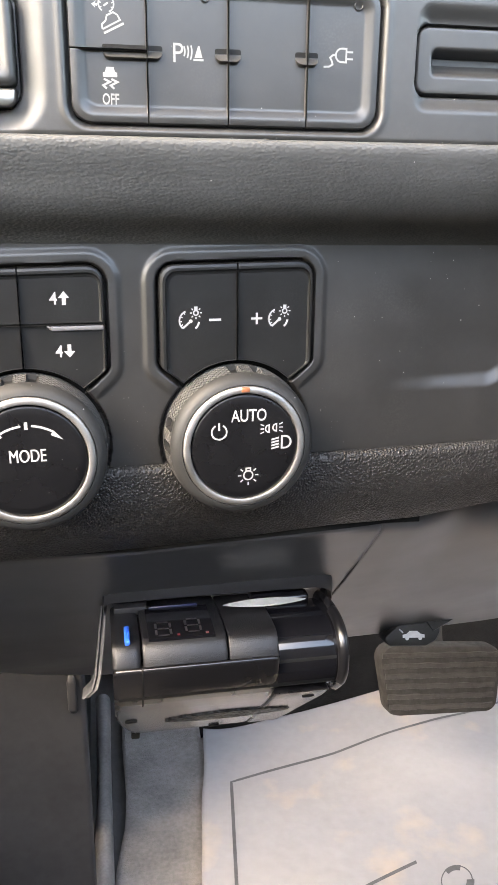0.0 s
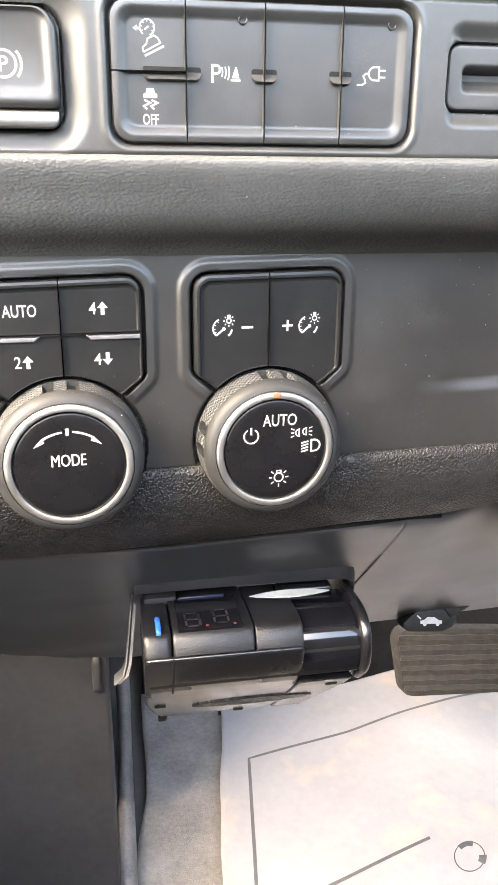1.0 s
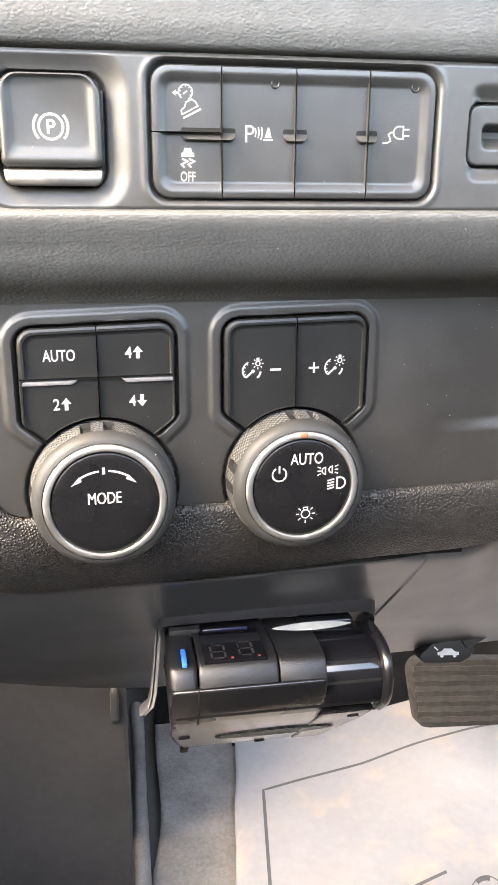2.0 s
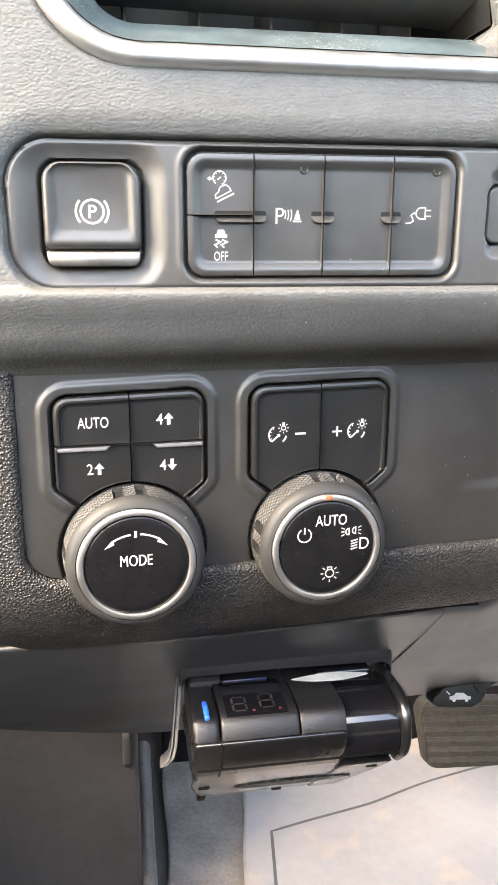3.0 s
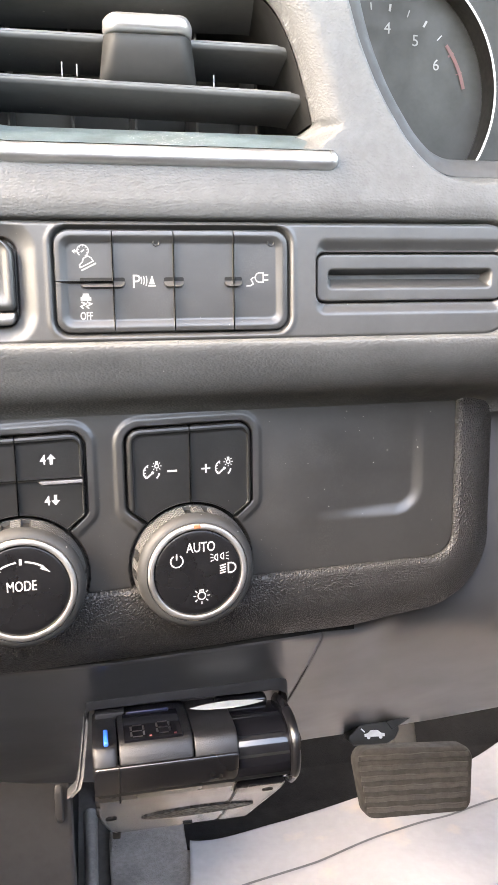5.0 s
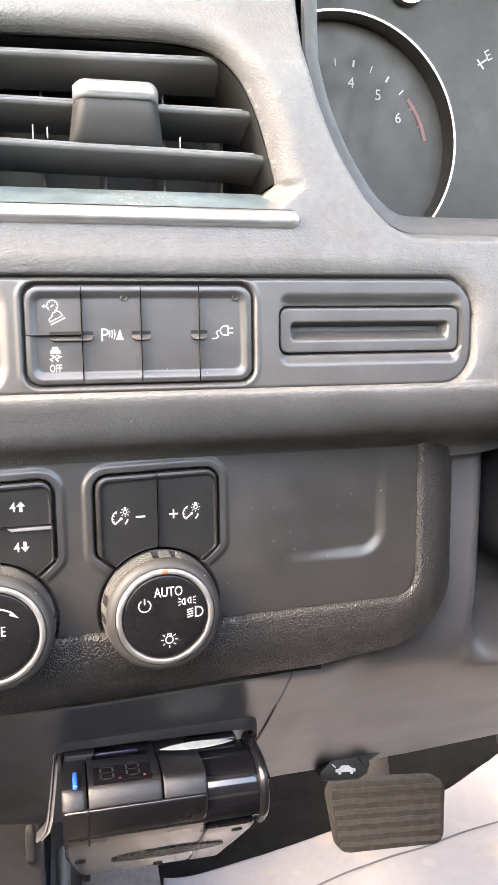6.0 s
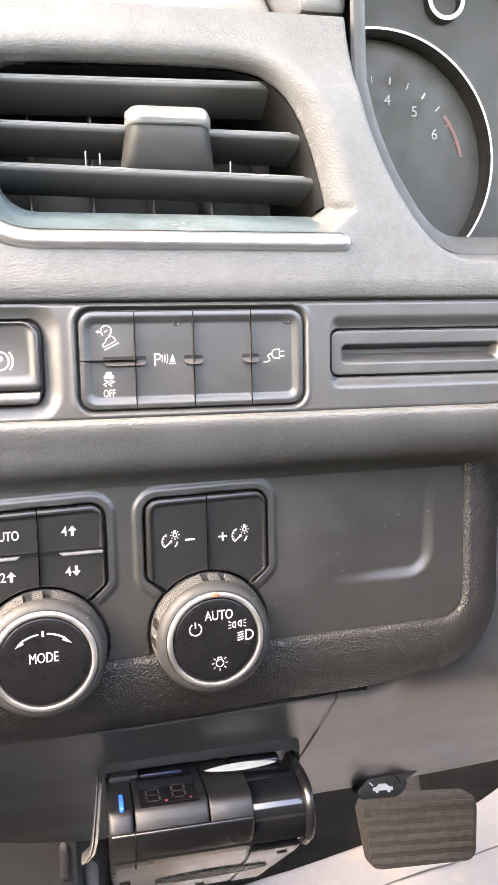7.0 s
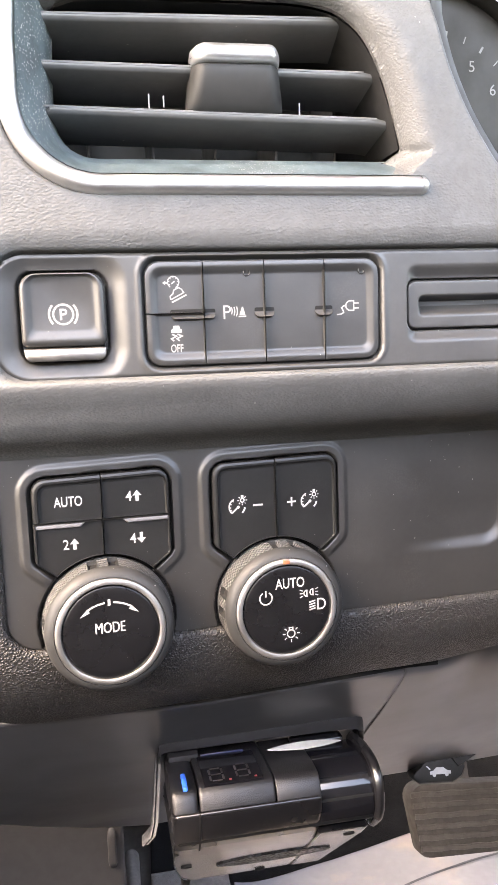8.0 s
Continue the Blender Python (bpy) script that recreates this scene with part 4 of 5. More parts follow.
    part("marker", block(-0.0013, 0.0013, -0.0142, -0.0120, 0.0187, 0.0203, 0.0001), ORANGE, kn, "small orange index mark")


light_control()


LIP_GREY = material("light_lip", (0.085, 0.083, 0.086), 0.45, mottle=0.2, dust=0.6)


def climate_control():
    root = thing("drive_mode_control", frame_at(CLIMATE_X), "black drive mode knob under four drive buttons", "control")
    part("well", block(-0.0275, 0.0275, 0.0032, 0.005, 0.010, 0.0612, 0.0005), GAP, root, "black well behind the buttons")
    g = 0.00018
    mid = 0.0406
    ul = [(-0.0258, mid + g), (-g, mid + g), (-g, pod_top(CLIMATE_X, 0)), (-0.0258, pod_top(CLIMATE_X, -0.0258))]
    ur = [(g, mid + g), (0.0258, mid + g), (0.0258, pod_top(CLIMATE_X, 0.0258)), (g, pod_top(CLIMATE_X, 0))]
    ll = [(-0.0258, 0.0254)] + inner_arc(133, 90.6, 7) + [(-g, mid - g), (-0.0258, mid - g)]
    lr = [(-x, z) for x, z in ll][::-1]
    k = control_pod(root, [
        (ul, [0.0003, 0.0003, 0.0003, 0.0050], [0.02, 0.02, 1, 1]),
        (ur, [0.0003, 0.0003, 0.0050, 0.0003], [0.02, 0.45, 1, 0.02]),
        (ll, [0.003] + [0] * 8 + [0.0003, 0.0003], [0.1] + [0.02] * 7 + [0.02, 0.15, 0.5]),
        (lr, [0.0003, 0.0003] + [0] * 8 + [0.003], [0.15, 0.02] + [0.02] * 7 + [0.1, 0.3])])
    W = 0.00066
    lettering("AUTO", k[0], -0.0124, 0.0481, W, 0.0039, 0.70, bold=0.012)
    for key, txt, u, v, flip in ((k[1], "4", 0.0118, 0.0484, 1), (k[2], "2", -0.0126, 0.0316, 1), (k[3], "4", 0.0127, 0.0318, -1)):
        lettering(txt, key, u - 0.0015, v, W, 0.0039, 0.88, bold=0.008)
        legend(key, shapes=[arrow_up(4.2, flip)], w=W, at=(u + 0.0017, v))
    # raised lips on the lower pair, lighter than the keys
    for key, a, b, c in ((k[2], -0.0255, -0.0062, -0.0083), (k[3], 0.0255, 0.0073, 0.0094)):
        pts = [(a, mid - 0.0025), (c, mid - 0.0025), (b, mid - 0.0005), (a, mid - 0.0005)]
        pts = pts if a < b else pts[::-1]
        part("lip", raised(pts, [0.0003] * 4, [(0, 0.0004), (0, 0.0010), (0.0004, 0.0016), (0.0008, 0.0017)]), LIP_GREY, key, "light grey raised lip")
    kn = knob(root, "knob", "knurled dusty grey knob", 7)
    for k, du in enumerate((-0.00008, 0.00008)):
        lettering("MODE", kn, -0.0002 + du, 0.0020, KW + 0.00001 * k, 0.0041, 0.68)
    r = 15.2
    legend(kn, [(arc(0, -3.6, r, 96, 121, 14), 0.7), (arc(0, -3.6, r, 84, 59, 14), 0.7)],
           [[(-0.5, 10.4), (0.5, 10.4), (0.5, 12.8), (-0.5, 12.8)],
            [(-8.0, 9.9), (-10.9, 6.7), (-7.2, 8.3)][::-1], [(8.0, 9.9), (10.9, 6.7), (7.2, 8.3)]], w=KW, at=(-0.0002, 0.0))


climate_control()


# ---------------------------------------------------------------- pebbled trim round the switch panel
def slot_y(x):
    return 0.2462 + 0.03 * x


def lower_trim():
    r = 0.0128
    xl, xr, zb, zt = -0.1077, 0.1244, 0.5139, 0.592
    path, nrm, smax = [], [], []
    for z in np.arange(zt, zb + r, -0.001):
        path.append((xl, z)), nrm.append((-1, 0)), smax.append(0.040)
    for a in np.linspace(180, 270, 40):
        c, s = math.cos(radians(a)), math.sin(radians(a))
        path.append((xl + r + r * c, zb + r + r * s)), nrm.append((c, s)), smax.append(0.040 - 0.0024 * (a - 180) / 90)
    for x in np.arange(xl + r + 0.0004, xr - r, 0.001):
        path.append((x, zb)), nrm.append((0, -1)), smax.append(np.interp(x, [-0.09, -0.067, 0.01, 0.058, 0.11], [0.0376, 0.0376, 0.0370, 0.0356, 0.0329]))
    for a in np.linspace(270, 360, 40):
        c, s = math.cos(radians(a)), math.sin(radians(a))
        path.append((xr - r + r * c, zb + r + r * s)), nrm.append((c, s)), smax.append(0.0329 - 0.0085 * (a - 270) / 90)
    for z in np.arange(zb + r + 0.0004, zt, 0.001):
        path.append((xr, z)), nrm.append((1, 0)), smax.append(0.0244)
    path, nrm, smax = np.array(path), np.array(nrm), np.array(smax)
    ts = np.concatenate([[0, 0.004, 0.009, 0.015], np.linspace(0.021, 1, 60)])
    # the lower edge is drawn up over the joint
    T = ts[:, None] * np.interp(path[:, 0], [-0.09, -0.034, 0.04, 0.0764, 0.11, 0.1244], [1, 0.962, 0.865, 0.905, 0.78, 0.78])[None]
    X = path[None, :, 0] + nrm[None, :, 0] * T * smax[None]
    Z = path[None, :, 1] + nrm[None, :, 1] * T * smax[None]
    base = panel_y(X)
    drop = (slot_y(X) - base + 0.0004) * T ** 2.1
    # the far side lies flatter
    flat = np.where(nrm[:, 0] < 0, 0.4 - 0.6 * nrm[:, 1], 1.0)[None]
    Y = base - 0.0004 + drop * flat
    edge = np.interp(ts, [0, 0.004, 0.010, 0.020, 0.038, 0.06, 0.095, 1], [0.0040, 0.0012, 0.0003, 0, -0.0001, -0.0001, 0, 0])
    Y = Y + edge[:, None]
    P = np.stack([X, Y, Z], -1)[:, ::-1]
    ob = sheet("lower_trim", P[::-1, ::-1][:, ::-1], None, PEBBLE, 0.0018)
    return tagged(ob, "black pebble-grained soft trim round the switch panel", "trim panel", kind="structure")


lower_trim()


# ---------------------------------------------------------------- knee panels below the dash
def joint_z(x):
    return np.interp(x, [-0.12, -0.075, -0.033, 0.042, 0.0718, 0.0808], [0.4748, 0.4738, 0.4711, 0.4768, 0.4764, 0.4762])


def joint_y(x):
    return np.interp(x, [-0.12, -0.075, -0.033, 0.042, 0.055, 0.065, 0.0808], [0.2458, 0.2476, 0.2509, 0.2463, 0.2483, 0.2503, 0.2506])


def knee_bottom(x):
    return np.interp(x, [-0.15, -0.12, -0.09, -0.05, 0.0, 0.09, 0.14, 0.2, 0.3, 0.4], [0.350, 0.321, 0.299, 0.283, 0.288, 0.312, 0.313, 0.322, 0.346, 0.37])


def knee_panel(name, x0, x1, mat, recess, label):
    xs = np.linspace(x0, x1, max(12, int((x1 - x0) / 0.002)))
    T = np.linspace(0, 1, 70)[:, None]
    zt = joint_z(xs)[None]
    zb = knee_bottom(xs)[None]
    Z = zb + (zt - zb) * T
    X = np.tile(xs, (70, 1))
    Y = 0.2500 + recess + 0.02 * np.clip(X, -0.2, 0.1) + 1.085 * (0.4732 - Z)
    slope = np.maximum(0.4755 - Z, 0)
    bent = 0.2502 + 0.02 * X + 1.085 * (np.sqrt(slope ** 2 + 0.003 ** 2) - 0.003)
    Y = Y + (bent - Y) * smooth_step(0.045, 0.064, X)
    Y = Y + 0.0005 * smooth_step(0.0006, 0.0, zt - Z)
    Y = Y - 0.004 * np.sin(np.clip((0.4742 - Z) / 0.16, 0, 1) * math.pi)
    Y = Y + 0.006 * smooth_step(0.008, 0.0, Z - zb)
    ob = sheet(name, np.stack([X, Y, Z], -1), None, mat, 0.0012)
    return tagged(ob, label, "trim panel", kind="structure")


me = bpy.data.meshes.new("slot_gap")
bm = block(-0.16, 0.0805, 0.2590, 0.266, 0.4665, 0.492, 0.001)
bm.to_mesh(me)
bm.free()
tagged(new("trim_gap", finish(me, GAP)), "black shadow gap below the pebbled trim", "trim", kind="structure")
# strip added to draw the dark gap under the trim
bm = bmesh.new()
rings = []
for x in np.linspace(-0.098, 0.0808, 90):
    y, z = joint_y(x), joint_z(x)
    rings.append([bm.verts.new((x, y + dy, z + dz)) for dy, dz in ((0.0004, 0.0055), (0.0, 0.0002), (0.0003, -0.0001), (0.0070, -0.0001), (0.0070, 0.0055))])
for a, b in zip(rings, rings[1:]):
    for i in range(5):
        bm.faces.new((a[i], a[(i + 1) % 5], b[(i + 1) % 5], b[i]))
bm.faces.new(rings[0])
bm.faces.new(rings[-1])
bmesh.ops.recalc_face_normals(bm, faces=bm.faces)
me = bpy.data.meshes.new("trim_gap_line")
bm.to_mesh(me)
bm.free()
tagged(new("trim_gap_line", finish(me, GAP)), "black strip added as the dark gap under the pebbled trim", "trim", kind="structure")
knee_panel("knee_panel_west", -0.32, 0.0652, KNEE, -0.00056, "dark grey smooth lower dashboard panel")


def knee_right():
    xs = np.concatenate([[0.0652], np.arange(0.0668, 0.42, 0.002)])
    n = 110
    S = np.linspace(0, 1, n)
    zs = np.where(S < 0.35, 0.60 - (0.60 - 0.484) * S / 0.35, 0)
    X = np.tile(xs, (n, 1))
    zb = knee_bottom(xs)[None]
    Z = np.where(S[:, None] < 0.35, zs[:, None], 0.484 + (zb - 0.484) * ((S[:, None] - 0.35) / 0.65))
    slope = np.maximum(0.4755 - Z, 0)
    soft = np.where(slope > 0, np.sqrt(slope ** 2 + 0.003 ** 2) - 0.003, 0)
    d = 0.4745 - Z
    wide = 0.5 * (d + np.sqrt(d ** 2 + 0.022 ** 2)) - 0.0012
    soft = soft + (wide - soft) * smooth_step(0.080, 0.112, X)
    Y = 0.2502 + 0.02 * np.clip(X, -0.2, 0.15) + 1.085 * soft - 0.004 * np.sin(np.clip((0.4742 - Z) / 0.16, 0, 1) * math.pi)
    Y = Y + 0.06 * smooth_step(0.161, 0.195, X) ** 1.2 * smooth_step(0.455, 0.490, Z)
    Y = Y + 0.006 * smooth_step(0.008, 0.0, Z - zb)
    ob = sheet("knee_panel_east", np.stack([X, Y, Z], -1)[::-1], None, KNEE, 0.0025)
    return tagged(ob, "grey smooth knee panel below the dashboard", "trim panel", kind="structure")


knee_right()
# a thin black strip laid on to show where the two panels part
bm = bmesh.new()
rings = []
for z in np.linspace(0.392, 0.4475, 24):
    y = 0.2502 + 0.02 * 0.0652 + 1.085 * (math.hypot(0.4755 - z, 0.003) - 0.003) - 0.004 * math.sin((0.4742 - z) / 0.16 * math.pi)
    half = 0.00055 * min(1, (0.4477 - z) / 0.012) ** 0.6
    rings.append([bm.verts.new((0.0652 + dx * half, y + dy, z)) for dx, dy in ((-1, 0.001), (-1, -0.0002), (1, -0.0002), (1, 0.001))])
for a, b in zip(rings, rings[1:]):
    for i in range(4):
        bm.faces.new((a[i], a[(i + 1) % 4], b[(i + 1) % 4], b[i]))
bm.faces.new(rings[0])
bm.faces.new(rings[-1])
bmesh.ops.recalc_face_normals(bm, faces=bm.faces)
me = bpy.data.meshes.new("panel_joint")
bm.to_mesh(me)
bm.free()
tagged(new("panel_joint", finish(me, GAP)), "black joint between the two knee panels", "trim", kind="structure")


# ---------------------------------------------------------------- plugged-in device
def pill(profile, x0, x1, edge=0.001, times=2):
    """A smooth extrusion along x with rounded ends."""
    pts = rounded(profile, times)
    cy, cz = sum(p[0] for p in pts) / len(pts), sum(p[1] for p in pts) / len(pts)
    span = max(math.hypot(p[0] - cy, p[1] - cz) for p in pts)
    bm = bmesh.new()
    rings = []
    for x, k in ((x0, 1.0), (x0 + edge * 0.3, 0.45), (x0 + edge, 0.0), (x1 - edge, 0.0), (x1 - edge * 0.3, 0.45), (x1, 1.0)):
        f = 1 - k * edge / span * 1.4
        rings.append([bm.verts.new((x, cy + (y - cy) * f, cz + (z - cz) * f)) for y, z in pts])
    n = len(pts)
    for a, b in zip(rings, rings[1:]):
        for i in range(n):
            bm.faces.new((a[i], a[(i + 1) % n], b[(i + 1) % n], b[i]))
    bm.faces.new(rings[0])
    bm.faces.new(rings[-1])
    return bm


def plug_device():
    n = Vector((0, -0.691, -0.723))

    def plate_faces(bm):
        """The sloping underside is a smooth plate, greyed to paint in its reflection."""
        bm.normal_update()
        for f in bm.faces:
            f.material_index = 1 if f.normal.dot(n) > 0.985 or f.normal.dot(n) < -0.985 and f.calc_center_median().y < 0.33 else 0

    root = thing("plug_in_device", pose(0, 0, 0), "black plug-in diagnostic device with a two-digit display", "device")
    up = [(0.305, 0.4225), (0.285, 0.4262), (0.268, 0.4288), (0.2560, 0.4294), (0.2525, 0.4272), (0.2497, 0.4222), (0.2490, 0.4203), (0.2520, 0.4195), (0.300, 0.400)]
    low = [(0.2500, 0.4206), (0.2482, 0.4196), (0.2490, 0.4160), (0.2506, 0.4105), (0.2540, 0.4030), (0.2600, 0.3945), (0.2690, 0.3845), (0.321, 0.3344), (0.326, 0.3340), (0.350, 0.360), (0.305, 0.412)]
    body = part("display_section", pill(up, -0.0332, 0.0015, 0.0012, 1), DEVICE, root)
    part("end_cap", pill([(y + 0.0006, z - 0.0010) for y, z in up], -0.0455, -0.0340, 0.0022, 2), DEVICE, root)
    part("middle_section", pill([(y + 0.0008, z - 0.0010) for y, z in up], 0.0023, 0.0232, 0.0008, 1), DEVICE, root)
    glass = [(0.300, 0.4190), (0.285, 0.4240), (0.270, 0.4262), (0.2600, 0.4245), (0.2545, 0.4190), (0.2525, 0.4120), (0.2530, 0.4050), (0.2570, 0.3990), (0.2640, 0.3950), (0.300, 0.395)]
    part("glossy_section", pill(glass, 0.0232, 0.0505, 0.0006, 2), GLOSS, root, "glossy black curved section")
    rim = [(0.302, 0.4225), (0.285, 0.4275), (0.268, 0.4290), (0.2575, 0.4270), (0.2515, 0.4205), (0.2500, 0.4110), (0.2520, 0.4020), (0.2580, 0.3955), (0.264, 0.3900), (0.300, 0.390)]
    part("end_rim", pill(rim, 0.0498, 0.0545, 0.0020, 2), DEVICE_BASE, root)
    part("core", prism([(0.300, 0.4160), (0.262, 0.4190), (0.2530, 0.4155), (0.254, 0.402), (0.300, 0.380)], -0.0440, 0.0500, 0.0008, 1), GAP, root, "black seam core")
    # lower shell, its far corner cut off
    bm = pill(low, -0.0454, 0.0232, 0.0022, 3)
    for v in bm.verts:
        if v.co.x < -0.04 and v.co.z < 0.385:
            v.co.x += 0.009 * ((0.385 - v.co.z) / 0.049) ** 1.5
    plate_faces(bm)
    part("shell", bm, [DEVICE_BASE, DEVICE_PLATE], root)
    part("groove", pill([(y - 0.0002, z - 0.0001) for y, z in low[:6]] + [(0.264, 0.3915), (0.275, 0.392), (0.275, 0.412)], -0.0340, -0.0331, 0.0002, 3), GAP, root, "dark groove in the shell")
    tail = [(0.2560, 0.3968), (0.2670, 0.3862), (0.318, 0.3372), (0.324, 0.3362), (0.345, 0.360), (0.300, 0.395)]
    bm = prism(tail, 0.0228, 0.0480, 0.0)
    for v in bm.verts:
        if v.co.x > 0.04 and v.co.z < 0.365:
            v.co.x = 0.0395
    bmesh.ops.bevel(bm, geom=bm.edges[:], offset=0.0012, segments=2, profile=0.5, affect="EDGES", clamp_overlap=True)
    plate_faces(bm)
    part("shell_tail", bm, [DEVICE_BASE, DEVICE_PLATE], root)
    down = Vector((0, 0.723, -0.691))

    def on_plate(x, s, out):
        """A point on the sloping plate, s metres down from its upper edge."""
        return Vector((x, 0.26106, 0.39163)) + down * s + n * out

    def disc(name, x, s, rx, rs, h, mat, label="", seg=24):
        bm = bmesh.new()
        rings = []
        for k, o in ((1.0, -0.0003), (1.0, h), (0.85, h + 0.0001)):
            rings.append([bm.verts.new(on_plate(x + rx * k * math.cos(2 * math.pi * i / seg), s + rs * k * math.sin(2 * math.pi * i / seg), o)) for i in range(seg)])
        for a, b in zip(rings, rings[1:]):
            for i in range(seg):
                bm.faces.new((a[i], a[(i + 1) % seg], b[(i + 1) % seg], b[i]))
        bm.faces.new(rings[-1])
        return part(name, bm, mat, root, label)

    disc("emblem", 0.0075, 0.037, 0.0300, 0.0105, 0.0004, PLATE_MESH, "dark textured oval emblem", 40)
    for x, s in ((-0.0382, 0.029), (0.0402, 0.004), (0.0045, 0.073)):
        disc("screw", x, s, 0.0028, 0.0028, 0.0003, GAP, "dark recessed screw")
    part("latch", prism([(0.318, 0.338), (0.330, 0.3255), (0.336, 0.332), (0.330, 0.345)], -0.0375, -0.0330, 0.0006, 1), GAP, root, "small black latch")
    part("latch", prism([(0.322, 0.336), (0.328, 0.3310), (0.334, 0.340), (0.330, 0.345)], -0.0060, -0.0025, 0.0006, 1), GAP, root, "small black latch")
    part("side_latch", prism([(0.265, 0.4130), (0.272, 0.4060), (0.285, 0.4080), (0.285, 0.4180)], 0.0535, 0.0590, 0.0012, 2), DEVICE_BASE, root, "pointed side latch")
    # display
    disp = part("display", prism([(0.2548, 0.4270), (0.2850, 0.4255), (0.2850, 0.4272), (0.2685, 0.42925), (0.2548, 0.42985)], -0.0305, -0.0030, 0.0), GLOSS, root, "dark glass display, switched off")

    def digit(cx, cy):
        """Seven unlit segments lying in the display."""
        bm = bmesh.new()
        w, h, t = 0.0030, 0.0056, 0.0008
        bars = [(0, h, w, t), (0, 0, w, t), (0, -h, w, t), (-w, h / 2, t, h / 2 - 0.0006), (w, h / 2, t, h / 2 - 0.0006), (-w, -h / 2, t, h / 2 - 0.0006), (w, -h / 2, t, h / 2 - 0.0006)]
        for bx, by, hx, hy in bars:
            hx = hx - 0.0007 if hx == w else hx / 1.6
            hy = hy / 1.6 if hy == t else hy
            vs = []
            for a, b in ((-hx, -hy), (hx, -hy), (hx, hy), (-hx, hy)):
                y = cy + by + b
                vs.append(bm.verts.new((cx + bx + a, y, 0.42985 - 0.0451 * (y - 0.2552) + 0.0002)))
            bm.faces.new(vs)
        part("digit", bm, SEGMENT, disp, "unlit seven-segment digit", smooth=False)

    digit(-0.0240, 0.2628)
    digit(-0.0115, 0.2640)
    for x, y in ((-0.0180, 0.2570), (-0.0062, 0.2570)):
        part("indicator", block(x - 0.0006, x + 0.0006, y - 0.0006, y + 0.0006, 0.4288, 0.4300, 0.0001, 1), RED, disp, "tiny red lamp")
    part("rocker", prism([(0.2552, 0.4275), (0.2556, 0.4296), (0.262, 0.4304), (0.2685, 0.4292), (0.2690, 0.4270)], -0.0402, -0.0380, 0.0006, 2), BLUE, root, "bright blue rocker switch")
    part("blue_line", block(-0.0285, -0.0070, 0.2850, 0.2860, 0.4262, 0.4280, 0.0003, 1), BLUE_DIM, root, "thin blue strip")
    # curved silver tongue on the upper side
    bm = bmesh.new()
    lo, hi, top, top_b = [], [], [], []
    for i in range(25):
        u = i / 24
        x = 0.0040 + 0.0380 * u
        f = math.sin(math.pi * u) ** 0.8
        y0, y1 = 0.2800 - 0.0036 * f, 0.2804 + 0.0006 * f
        lo.append(bm.verts.new((x, y0, 0.4286)))
        hi.append(bm.verts.new((x, y0 + 0.0001, 0.4286 + 0.0006 * f)))
        top.append(bm.verts.new((x, y1, 0.4287 + 0.0016 * f)))
        top_b.append(bm.verts.new((x, y1, 0.4284)))
    for i in range(24):
        for a, b in ((lo, hi), (hi, top), (top, top_b)):
            bm.faces.new((a[i], a[i + 1], b[i + 1], b[i]))
    part("tongue", bm, PALE, root, "pale curved metal tongue")
    part("pad", block(-0.0440, -0.0290, 0.2870, 0.2970, 0.4225, 0.4275, 0.0012), BRACKET, root, "grey rounded pad")
    part("wire", block(0.018, 0.046, 0.288, 0.296, 0.4215, 0.4265, 0.002, 3), GLOSS, root, "black wire bundle")


PALE = material("pale_plastic", (0.22, 0.22, 0.215), 0.35)
PLATE_MESH = material("emblem_mesh", (0.006, 0.006, 0.006), 0.45, spec=0.25, grain=("pebble", 0.0022, 1.4, 0.0012))
plug_device()


